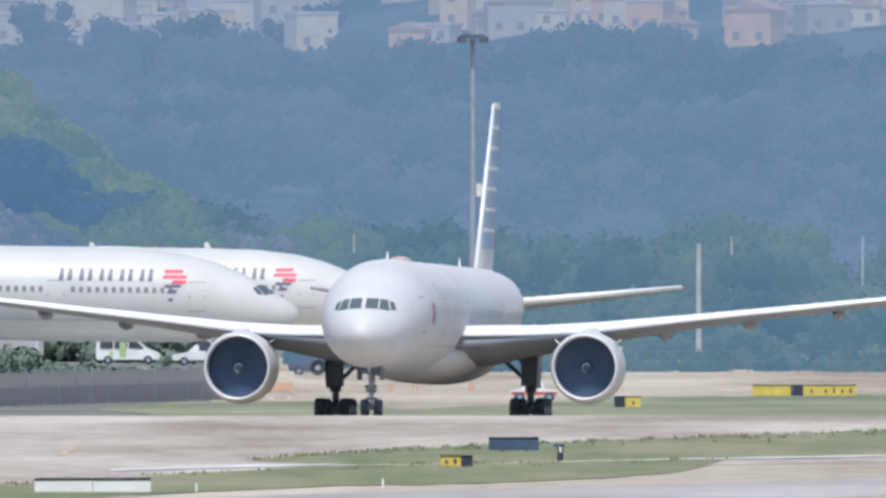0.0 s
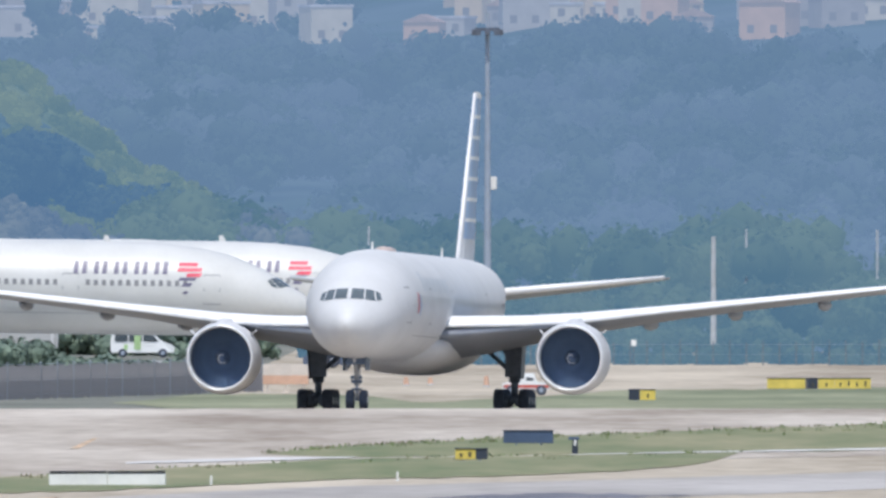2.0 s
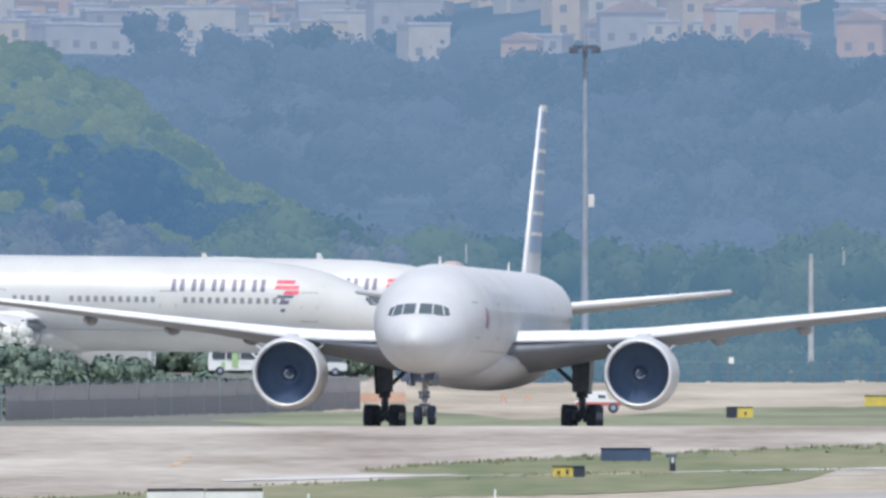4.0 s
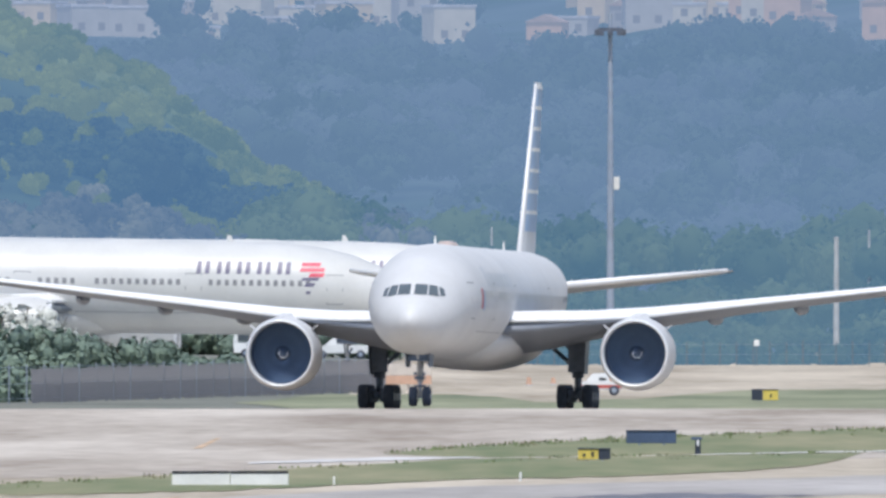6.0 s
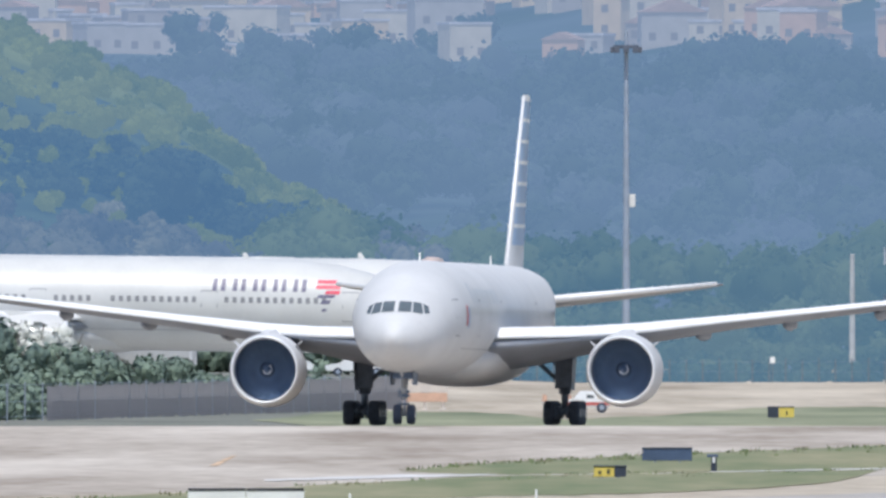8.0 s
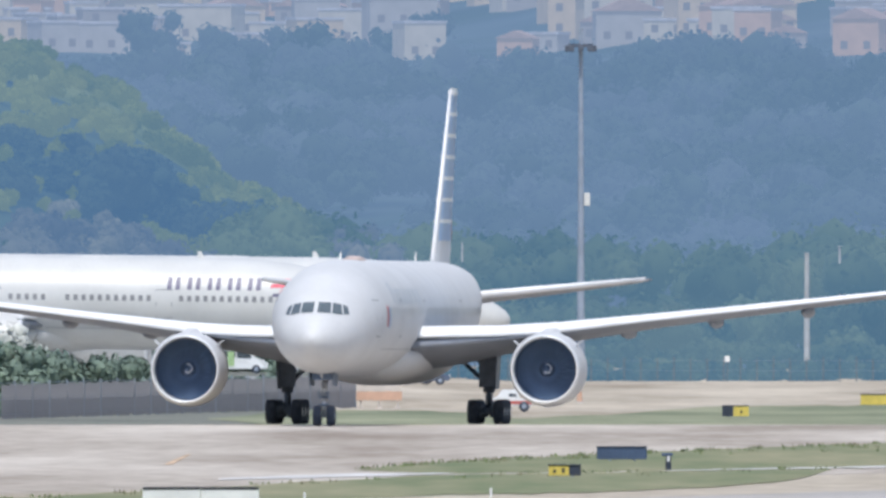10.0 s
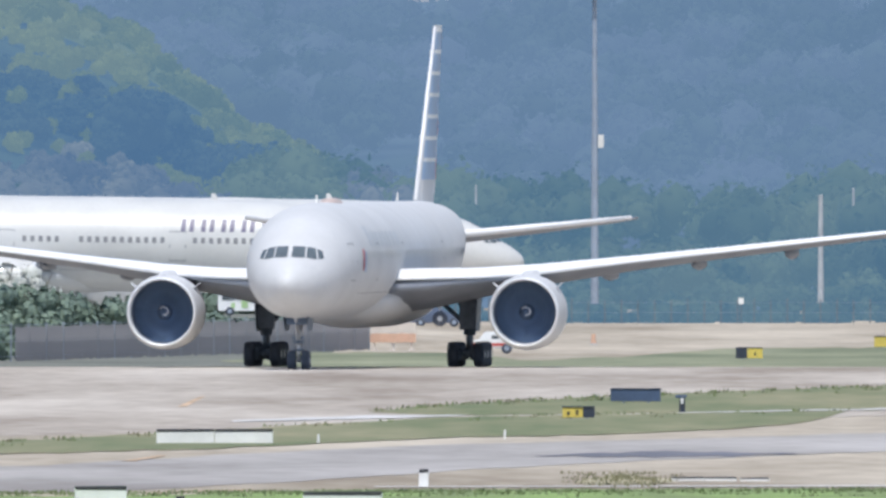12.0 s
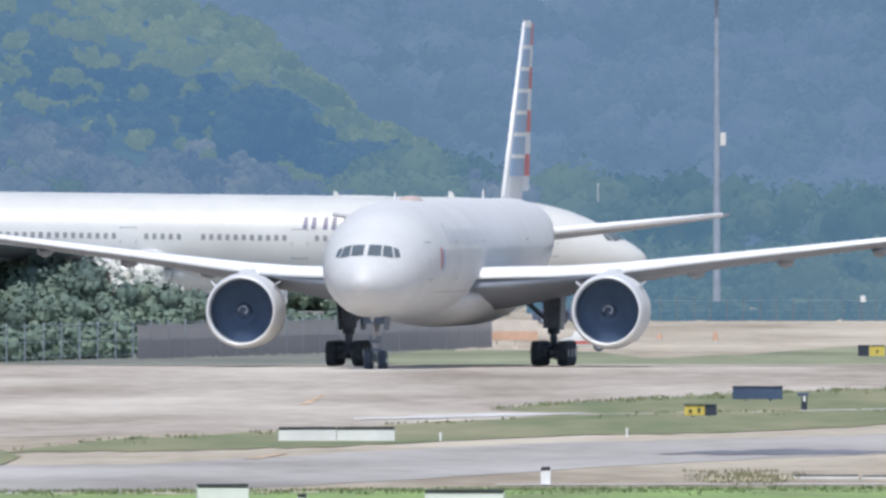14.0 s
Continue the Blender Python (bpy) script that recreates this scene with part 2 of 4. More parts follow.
    for a in (radians(40), radians(140)):
        bm = bmesh.new()
        p = Vector((2.0 * math.cos(a), 0, 2.0 * math.sin(a)))
        n, side_step = p.normalized() * 0.42, Vector((-p.z, 0, p.x)).normalized() * 0.02
        ring = [(p.x * 0.98, 1.2, p.z * 0.98), (p.x * 0.98, 2.3, p.z * 0.98), (p.x + n.x, 2.25, p.z + n.z), (p.x + n.x, 1.8, p.z + n.z)]
        loft(bm, [[Vector(q) - side_step for q in ring], [Vector(q) + side_step for q in ring]])
        part("cowl_strake", bm, paint, cowl)
    return cowl, fan


def main_gear(plane, side):
    """Six-wheel bogie with strut, side brace, drag brace, doors."""
    bm = bmesh.new()
    rod(bm, (0, 0, 0.75), (0, 0, 1.9), 0.2)
    rod(bm, (0, 0, 1.7), (0.05 * side, 0, 4.6), 0.32, 0.36)
    rod(bm, (0, -1.6, 0.72), (0, 1.6, 0.72), 0.2, 0.2)
    for y in (-1.45, 0, 1.45):
        rod(bm, (-0.72, y, 0.70), (0.72, y, 0.70), 0.11)
        for x in (-0.32, 0.32):
            rod(bm, (x - 0.12, y, 0.70), (x + 0.12, y, 0.70), 0.34, 0.34, 16)
    g = part("main_gear", bm, gear_grey, plane, "dark oleo strut with bogie beam and brakes", True)
    g.location = (side * 5.49, 37.1, 0)
    bm = bmesh.new()
    rod(bm, (-0.1 * side, -0.1, 2.2), (-2.2 * side, -0.3, 4.1), 0.12)
    rod(bm, (0, -0.1, 2.6), (-1.1 * side, -0.3, 4.2), 0.08)
    rod(bm, (0, 0.1, 2.2), (0, 2.6, 4.2), 0.12)
    part("brace", bm, gear_grey, g)
    bm = bmesh.new()
    loft(bm, [[(0.36 * side, -1.0, 1.9), (0.44 * side, -1.0, 1.9), (0.44 * side, 1.0, 1.9), (0.36 * side, 1.0, 1.9)],
              [(0.5 * side, -1.1, 4.3), (0.58 * side, -1.1, 4.3), (0.58 * side, 1.1, 4.3), (0.5 * side, 1.1, 4.3)]])
    part("gear_door", bm, gear_grey, g)
    bm = bmesh.new()
    box(bm, -0.5 if side > 0 else -0.42, 0.42 if side > 0 else 0.5, -0.55, -0.35, 2.0, 3.6, 0.05)
    part("hydraulic_pack", bm, gear_grey, g)
    return [wheel(plane, side * 5.49 + dx, 37.1 + y, 0.67, 0.67, 0.58) for y in (-1.45, 0, 1.45) for dx in (-0.70, 0.70)]


def nose_gear(plane):
    bm = bmesh.new()
    rod(bm, (0, 0, 0.5), (0, 0, 1.5), 0.10)
    rod(bm, (0, 0, 1.3), (0, 0.2, 2.9), 0.17, 0.2)
    rod(bm, (-0.45, 0, 0.53), (0.45, 0, 0.53), 0.08)
    rod(bm, (0, 0, 2.0), (0, -1.6, 2.85), 0.09)
    g = part("nose_gear", bm, hub_white, plane, "pale nose gear strut", True)
    g.location = (0, 5.9, 0)
    bm = bmesh.new()
    box(bm, -0.3, 0.3, -0.25, -0.1, 1.45, 1.62, 0.03)
    for x in (-0.22, 0.22):
        rod(bm, (x, -0.34, 1.75), (x, -0.2, 1.75), 0.11, 0.09)
    rod(bm, (-0.3, -0.1, 1.1), (0.3, -0.1, 1.1), 0.06)
    part("taxi_lights", bm, gear_grey, g, "steering collar with taxi lamps")
    for s in (-1, 1):
        bm = bmesh.new()
        loft(bm, [[(s * 0.58, -1.4, 2.12), (s * 0.64, -1.4, 2.12), (s * 0.64, 0.7, 2.12), (s * 0.58, 0.7, 2.12)],
                  [(s * 0.62, -1.5, 2.95), (s * 0.68, -1.5, 2.95), (s * 0.68, 0.8, 2.95), (s * 0.62, 0.8, 2.95)]])
        part("gear_door", bm, gear_grey, g)
    # Solid dark box painted as the shade inside the open bay.
    bm = bmesh.new()
    box(bm, -0.55, 0.55, -1.2, 0.6, 2.45, 2.8, 0.04)
    part("gear_bay", bm, dark_duct, g, "dark block for the open wheel bay's shade")
    return [wheel(plane, dx, 5.9, 0.535, 0.535, 0.42) for dx in (-0.37, 0.37)]


def airliner(label, paint, belly, livery, at):
    plane = thing("airliner", label, "airplane", at=at)
    bm = bmesh.new()
    ys = sorted({b[0] for b in BODY} | {0.05, 0.25, 0.7, 1.3, 1.9, 2.6, 3.5, 4.7, 6.5, 8.7, 11.5, 20.0, 40.0, 52.0, 56.0, 60.0, 64.0, 68.0})
    loft(bm, [[skin(y, 360 * i / 56) for i in range(56)] for y in ys])
    body = part("fuselage", bm, paint, plane, smooth=True)
    # wing-to-body fairing
    bm = bmesh.new()
    fair = [(20.5, 0.4, 2.7), (22.5, 1.9, 2.45), (25.5, 3.0, 2.22), (30.0, 3.45, 2.1), (40.0, 3.45, 2.1), (44.0, 2.8, 2.3), (48.5, 0.5, 2.68)]
    loft(bm, [[(w * math.cos(a), y, 3.7 + (3.7 - low) * math.sin(a) if math.sin(a) < 0 else 3.7 + 1.1 * math.sin(a) * (w / 3.5)) for a in
               [2 * math.pi * i / 32 for i in range(32)]] for y, w, low in fair])
    part("belly_fairing", bm, belly, plane, smooth=True)
    # cockpit glazing
    for s in (-1, 1):
        for quad in (((0.11, 6.02), (0.80, 5.99), (0.76, 6.55), (0.11, 6.58)), ((0.87, 5.98), (1.40, 5.88), (1.24, 6.47), (0.83, 6.54)),
                     ((1.46, 5.90), (1.70, 5.92), (1.58, 6.31), (1.32, 6.44))):
            bm = bmesh.new()
            n = 5
            g = [[None] * (n + 1) for _ in range(n + 1)]
            for i in range(n + 1):
                for j in range(n + 1):
                    u, v = i / n, j / n
                    lo = Vector(quad[0]).lerp(Vector(quad[1]), u)
                    hi = Vector(quad[3]).lerp(Vector(quad[2]), u)
                    p = lo.lerp(hi, v)
                    g[i][j] = bm.verts.new(nose_skin(s * p.x, p.y, 0.025))
            for i in range(n):
                for j in range(n):
                    bm.faces.new((g[i][j], g[i + 1][j], g[i + 1][j + 1], g[i][j + 1]))
            part("cockpit_window", bm, glass, body, "dark cockpit pane", True)
    # doors and cabin windows along both flanks
    for s in (-1, 1):
        for y in (6.2, 15.6, 27.0, 45.5, 60.0):
            bm = bmesh.new()
            for a in ((y, y + 0.06, 4.75, 6.7), (y + 1.05, y + 1.11, 4.75, 6.7), (y, y + 1.11, 6.66, 6.72), (y, y + 1.11, 4.72, 4.78)):
                side_patch(bm, *a, s, 0.015)
            part("door", bm, seam, body, "outlined cabin door")
        rows = [y for y in np.arange(8.4, 59, 0.54) if min(abs(y - d - 0.5) for d in (6.2, 15.6, 27.0, 45.5, 60.0)) > 0.85]
        for k, y in enumerate(rows):
            if (k // 6) % 5 == 4 and k % 6 < 2:
                continue
            bm = bmesh.new()
            side_patch(bm, y, y + 0.27, 5.92, 6.30, s, 0.015, 1)
            part("cabin_window", bm, silver_pane if livery == "flag" else cabin_glass, body)
        for y0, y1 in ((10.0, 24.0), (46, 58)):
            bm = bmesh.new()
            side_patch(bm, y0, y1, 4.05, 4.09, s, 0.012, 8)
            part("skin_seam", bm, seam, body)
    # wings
    fans = []
    for s in (-1, 1):
        bm = bmesh.new()
        st = []
        for x, y, z, c, th in ((2.0, 23.6, 4.12, 16.0, 2.3), (4.5, 25.6, 4.32, 13.6, 2.0), (7.0, 27.2, 4.60, 12.0, 1.5), (10.0, 29.2, 4.98, 10.2, 1.1),
                               (15.0, 32.6, 5.63, 7.9, 0.74), (20.0, 35.9, 6.21, 6.1, 0.58), (25.0, 39.2, 6.80, 4.6, 0.45), (29.0, 41.9, 7.26, 3.4, 0.34),
                               (31.0, 43.8, 7.50, 2.3, 0.24), (32.4, 46.2, 7.68, 0.7, 0.1)):
            st.append((s * x, y, z - (0.0 if livery == "flag" else 0.035 * (x - 2)), c, th))
        lifting(bm, st)
        w = part("wing", bm, wing_grey, plane, "grey swept wing", True)
        bm = bmesh.new()
        rings = []
        for x, y, z, c, th in st:
            k = th / (0.123 * c)
            low = max(-0.006, 0.055 - 0.52 / (c * k))            # the slat's lower lip; its face is half a metre deep inboard
            nose = 0.045 * (max(0.0, low) / 0.046) ** 2
            rings.append([(x, y + u * c - 0.02, z + v * c * k * 1.03) for u, v in ((0.16, 0.052), (0.09, 0.060), (0.045, 0.048), ((nose + 0.045) / 2 - 0.006, (low + 0.048) / 2), (nose - 0.002, low), (nose + 0.03, low))])
        loft(bm, rings[:-1])
        part("slat", bm, slat_pale, w, "bright leading edge slat", True)
        for x in (6.4, 13.0, 17.6, 22.4):
            y, z, c = 0, 0, 0
            for a, b in zip(st, st[1:]):
                if abs(a[0]) <= x <= abs(b[0]):
                    f = (x - abs(a[0])) / (abs(b[0]) - abs(a[0]))
                    y, z, c = (a[i] + (b[i] - a[i]) * f for i in (1, 2, 3))
            bm = bmesh.new()
            revolve_y(bm, [(y + c * 0.35, 0.05), (y + c * 0.5, 0.26), (y + c * 0.75, 0.36), (y + c * 0.95, 0.3), (y + c * 1.12, 0.06)], s * x, z - 0.42, 14, True)
            part("flap_fairing", bm, wing_grey, w, smooth=True)
        fans.append(engine(plane, s, paint)[1])
    # tail surfaces
    for s in (-1, 1):
        bm = bmesh.new()
        lifting(bm, [(s * 0.6, 62.6, 6.75, 7.2, 0.72), (s * 2.2, 63.8, 6.92, 6.4, 0.62), (s * 6.0, 66.7, 7.30, 4.7, 0.44), (s * 10.0, 69.7, 7.80, 2.9, 0.28), (s * 10.76, 70.9, 7.88, 1.8, 0.14)])
        stab = part("tailplane", bm, wing_grey, plane, "grey horizontal tailplane", True)
        bm = bmesh.new()
        rod(bm, (s * 2.2, 63.80, 7.02), (s * 10.6, 70.2, 7.90), 0.22, 0.12)
        part("leading_edge", bm, slat_pale, stab, "bare metal leading edge", True)
    fin = part("fin", loft(bmesh.new(), [fin_ring(z, 0.0, 0.645) for z in (8.0, 10, 12, 14, 16, 18.2)]), paint, plane)
    part("fin_tip", loft(bmesh.new(), [fin_ring(18.2, 0.0, 0.98), [(0.6 * x, 0.96 * (y - 69) + 69.1, 18.42) for x, y, _ in fin_ring(18.2, 0.0, 0.98)]]), white, fin, "pale fin tip cap")
    bm = bmesh.new()
    rod(bm, (0, fin_at(8.9)[0] + 0.02, 8.9), (0, fin_at(18.3)[0] + 0.02, 18.3), 0.13, 0.08, 14)
    part("leading_edge", bm, slat_pale, fin, "bright metal leading edge", True)
    hinge = Vector((0, fin_at(9.2)[0] + 0.66 * fin_at(9.2)[1], 9.2))
    bm = loft(bmesh.new(), [fin_ring(z, 0.665, 0.995) for z in (9.2, 11, 13, 15, 18.1)])
    bmesh.ops.translate(bm, verts=bm.verts, vec=-hinge)
    rudder = part("rudder", bm, flag_white if livery == "flag" else paint, plane, "rudder hinged behind the fin")
    rudder.location = hinge
    wheels = nose_gear(plane) + main_gear(plane, -1) + main_gear(plane, 1)
    # crown aerials
    bm = bmesh.new()
    tall = 0.7 if livery == "flag" else 0.3
    loft(bm, [[(w * math.cos(a), y, 8.78 + tall * hgt * max(0, math.sin(a))) for a in [math.pi * i / 10 for i in range(11)]] for y, w, hgt in
              ((18.0, 0.1, 0.05), (18.6, 0.45, 0.36), (19.6, 0.54, 0.42), (21.2, 0.54, 0.42), (22.4, 0.36, 0.25), (23.2, 0.08, 0.05))])
    part("satellite_dome", bm, primer_pink if livery == "flag" else white, body, "low beige antenna dome", True)
    for y, hgt in ((13.5, 0.42), (50.5, 0.5)):
        bm = bmesh.new()
        loft(bm, [[(-0.05, y, 8.8), (0.05, y, 8.8), (0.05, y + 0.5, 8.8), (-0.05, y + 0.5, 8.8)],
                  [(-0.02, y + 0.25, 8.84 + hgt), (0.02, y + 0.25, 8.84 + hgt), (0.02, y + 0.5, 8.84 + hgt), (-0.02, y + 0.5, 8.84 + hgt)]])
        part("blade_aerial", bm, white, body)
    if livery == "flag":
        for s in (-1, 1):
            z = 10.0
            for k in range(7):
                z1 = z + 1.04
                bm = fin_patch(bmesh.new(), z, z1, 0.06, 0.63, s)
                part("tail_stripe", bm, flag_blue, fin, "blue tail stripe")
                bm = fin_patch(bmesh.new(), z1 - 0.08, z1 + 0.14, 0.06, 0.63, s, 0.035)
                part("tail_stripe", bm, flag_white, fin, "thin white tail line")
                if k % 2 == 0:
                    bm = fin_patch(bmesh.new(), z, z1 + 0.14, 0.68, 0.985, s)
                    bmesh.ops.translate(bm, verts=bm.verts, vec=-hinge)
                    part("tail_stripe", bm, flag_red, rudder, "red rudder stripe")
                z = z1 + 0.14
            for j in range(8):
                y = 12.6 + j * 1.75
                bm = bmesh.new()
                side_patch(bm, y, y + 1.3, 6.55, 7.6 if j == 0 else 7.3, s, 0.014, 3)
                part("title_bar", bm, title_grey, body, "grey title lettering block")
            bm = bmesh.new()
            side_patch(bm, 9.0, 9.5, 5.3, 6.4, s, 0.02, 4, 0.25)
            part("emblem_stripe", bm, flag_red, body, "red slanted emblem stroke")
            bm = bmesh.new()
            side_patch(bm, 9.6, 10.2, 5.2, 6.3, s, 0.02, 4, 0.25)
            part("emblem_stripe", bm, flag_blue, body, "blue slanted emblem stroke")
    else:
        for s in (-1, 1):
            # five dark title blocks of letter size, and a coral and indigo emblem
            for j in range(5):
                y = 16.1 - j * 1.34
                for a in (0.98, 0.42):
                    bm = bmesh.new()
                    side_patch(bm, y - a, y - a + 0.30, 6.70, 7.52, s, 0.02, 3, -0.12)
                    part("title_bar", bm, indigo, body, "dark indigo title bar")
            for y0, y1, z0, z1, sl, mt in ((7.75, 9.0, 7.25, 7.5, -0.3, coral), (7.5, 9.1, 6.9, 7.15, -0.4, coral), (7.55, 8.5, 6.55, 6.8, -0.5, coral),
                                           (7.9, 9.0, 6.3, 6.5, -0.6, indigo), (8.2, 8.8, 5.9, 6.15, -0.6, indigo), (8.4, 8.7, 5.4, 5.6, -0.3, indigo)):
                bm = bmesh.new()
                side_patch(bm, y0, y1, z0, z1, s, 0.02, 3, sl)
                part("emblem_stripe", bm, mt, body, "coral emblem stroke" if mt is coral else "indigo emblem stroke")
    return plane, wheels, fans, rudder


# ---- ground and hills ----
def ease(a, b, v):
    f = min(1.0, max(0.0, (v - a) / (b - a)))
    return f * f * (3 - 2 * f)


def bearing(k, y):
    """The x of a place y metres away at a bearing of k / 55000 radians."""
    return k * y / 55000.0


RIDGE = [(-6000, 40.0), (-1500, 40.0), (-1297, 35.5), (-1050, 30.5), (-917, 26.0), (-820, 23.0), (-737, 19.6), (-657, 15.0), (-537, 11.2), (-417, 7.2), (-330, 3.0), (6000, 3.0)]    # bearing, crest height


def ground_z(x, y):
    """The airfield: level, a crest across the taxiway, a shallow dip behind it, the raised apron, then the wooded hills."""
    z = -0.75 * ease(1664, 1732, y)
    z += (0.88 + 0.0122 * max(0.0, min(60.0, -12 - x))) * ease(2042, 2056, y) * (1 - ease(-24, -6, x))
    if y > 2880:
        z += 62 * ease(2900, 5100, y) * (0.9 + 0.1 * math.sin(x / 31.0))
        top = interp(RIDGE, x * 55000.0 / y)[0] + 0.7 * math.sin(x / 3.1) + 0.5 * math.sin(x / 1.3 + 2)
        z += max(0.0, top - z) * ease(2930, 3210, y) * (1 - ease(3230, 3700, y))
        z += 1.5 * math.sin(x / 17.0 + y / 90.0) * ease(2950, 3300, y)
    return z


soil = material("dry_soil", (0.37, 0.305, 0.225), 0.95, 0, 0.2, 0.05, 0.3, 14, tint=(0.49, 0.43, 0.345), stretch=(1, 0.12, 1))
pale_concrete = material("weathered_concrete", (0.345, 0.28, 0.22), 0.9, 0, 0.2, 0.05, 0.2, 12, tint=(0.505, 0.455, 0.395), stretch=(1.2, 0.15, 1))
asphalt = material("pale_asphalt", (0.33, 0.30, 0.275), 0.9, 0, 0.18, 0.05, 0.2, 14, tint=(0.43, 0.405, 0.385), stretch=(1.0, 0.25, 1))
patch_dark = material("new_asphalt", (0.17, 0.17, 0.20), 0.9, 0, 0.15, 0.2, 0.2, stretch=(1, 0.12, 1))
kerb_pale = material("bare_concrete_edge", (0.66, 0.64, 0.62), 0.9, 0, 0.1, 0.3, 0.1, stretch=(1, 0.12, 1))
turf = material("mown_turf", (0.165, 0.21, 0.095), 0.95, 0, 0.18, 0.12, 0.05, 5, tint=(0.255, 0.235, 0.14), stretch=(1, 0.07, 1))
lush = material("lush_turf", (0.25, 0.31, 0.13), 0.95, 0, 0.25, 0.3, 0.4, 10, tint=(0.22, 0.32, 0.10), stretch=(1, 0.2, 1))
dry_turf = material("dry_turf", (0.34, 0.31, 0.19), 0.95, 0, 0.2, 0.2, 0.3, 10, tint=(0.42, 0.37, 0.25), stretch=(1, 0.2, 1))
far_turf = material("far_turf", (0.19, 0.22, 0.125), 0.95, 0, 0.2, 0.06, 0.1, 10, tint=(0.26, 0.265, 0.17), stretch=(1, 0.2, 1))
blade_green = random_tint(material("grass_blades", (0.19, 0.23, 0.11), 0.9, 0, 0.1, 0.1), 0.08)
blade_dry = random_tint(material("dry_grass_blades", (0.24, 0.23, 0.135), 0.9, 0, 0.1, 0.1), 0.08)
line_yellow = material("worn_yellow_line", (0.55, 0.40, 0.27), 0.9, 0, 0.25, 0.4, stretch=(1, 0.2, 1))
apron_soil = material("brown_bank", (0.155, 0.165, 0.135), 0.95, 0, 0.2, 0.08, 0.3, tint=(0.20, 0.20, 0.17))
apron_concrete = material("apron_concrete", (0.46, 0.455, 0.44), 0.9, 0, 0.12, 0.06, 0.1, 12)
hill_floor = material("hill_undergrowth", (0.065, 0.105, 0.11), 0.95, 0, 0.3, 0.03, 0.4, 9, tint=(0.09, 0.13, 0.11))

bm = bmesh.new()
xs = [-6000, -2500, -1000, -400, -200] + [float(v) for v in range(-150, 151, 6)] + [200, 400, 1000, 2500, 6000]
ysl = [-3000, -1000, -200, 0, 300, 600, 800, 1000, 1300, 1600] + [1630 + 6 * i for i in range(18)] + [1760, 1800, 1850, 1880, 1910, 1940, 1970, 2000, 2041, 2049, 2057, 2100, 2300, 2600, 2880] + [2920 + 40 * i for i in range(56)] + [6000]
grid = [[bm.verts.new((x, y, ground_z(x, y))) for x in xs] for y in ysl]
for j in range(len(ysl) - 1):
    for i in range(len(xs) - 1):
        f = bm.faces.new((grid[j][i], grid[j][i + 1], grid[j + 1][i + 1], grid[j + 1][i]))
        f.material_index = 3 if 3140 <= ysl[j] < 3400 and xs[i] < -24 else 4 if 2880 <= ysl[j] < 3140 and xs[i] < -24 else 1 if ysl[j] >= 2880 else (2 if 1744 <= ysl[j] < 2880 and xs[i] < -18 else 0)
ground = tagged(new("ground", mesh_of("ground", bm, [soil, hill_floor, apron_soil, hill_floor, hill_floor], True)), "dry brown airfield soil rising to wooded hills", "ground", kind="structure")


def sheet(name, label, mat, near, far, lift, category="ground", n=48, m=12, ragged=0.0):
    """A strip laid on the ground between two edges, each a list of (bearing, distance)."""
    bm = bmesh.new()
    lo, hi = max(near[0][0], far[0][0]), min(near[-1][0], far[-1][0])
    rows = []
    for i in range(n + 1):
        k = lo + (hi - lo) * i / n
        d0, d1 = interp(near, k)[0], interp(far, k)[0]
        d0 += ragged * noise.noise(Vector((k * 0.021, 3.1, lift * 40)))
        d1 += ragged * noise.noise(Vector((k * 0.021, 9.7, lift * 40)))
        row = []
        for j in range(m + 1):
            d = d0 + (d1 - d0) * j / m
            x = bearing(k, d)
            row.append(bm.verts.new((x, d, ground_z(x, d) + lift)))
        rows.append(row)
    for i in range(n):
        for j in range(m):
            bm.faces.new((rows[i][j], rows[i + 1][j], rows[i + 1][j + 1], rows[i][j + 1]))
    return tagged(new(name, mesh_of(name, bm, mat, True)), label, category, kind="structure")


sheet("taxiway", "pale weathered concrete taxiway dusted with soil", pale_concrete, [(-2000, 1080), (1000, 1300)], [(-2000, 1720), (1000, 1720)], 0.012, "road", 30, 40)
sheet("service_road", "pale grey asphalt taxiway in the foreground", asphalt, [(-2000, 895), (-1297, 902), (-1077, 915), (-847, 924), (-513, 959), (-193, 1006), (271, 1053), (1000, 1130)],
      [(-2000, 1000), (-1297, 1006), (-1017, 1012), (-597, 1072), (-297, 1105), (271, 1145), (1000, 1215)], 0.012, "road", 60, 12, 5)
verge = sheet("verge", "green mown turf verge between the taxiways", turf, [(-1290, 1060), (-1017, 1065), (-727, 1083), (-497, 1112), (-297, 1140), (-47, 1152), (150, 1174), (271, 1198), (360, 1228), (415, 1288)],
      [(-1290, 1062), (-1097, 1118), (-800, 1160), (-600, 1200), (-447, 1223), (-270, 1255), (1000, 1330)], 0.025, ragged=9)
sheet("verge_wedge", "green turf wedge beyond the concrete strip", turf, [(-430, 1285), (-260, 1262), (1000, 1325)], [(-430, 1287), (-350, 1312), (-260, 1340), (0, 1395), (271, 1445), (1000, 1570)], 0.025, ragged=12)
sheet("near_verge", "bright green turf in the foreground", lush, [(-2000, 600), (1000, 600)], [(-2000, 894), (-1150, 905), (-950, 902), (-700, 912), (-480, 924), (1000, 930)], 0.025, ragged=4)
sheet("side_verge", "small patch of green turf", turf, [(-2000, 1000), (-1300, 1000), (-1262, 1040)], [(-2000, 1090), (-1300, 1075), (-1262, 1042)], 0.03, ragged=3)
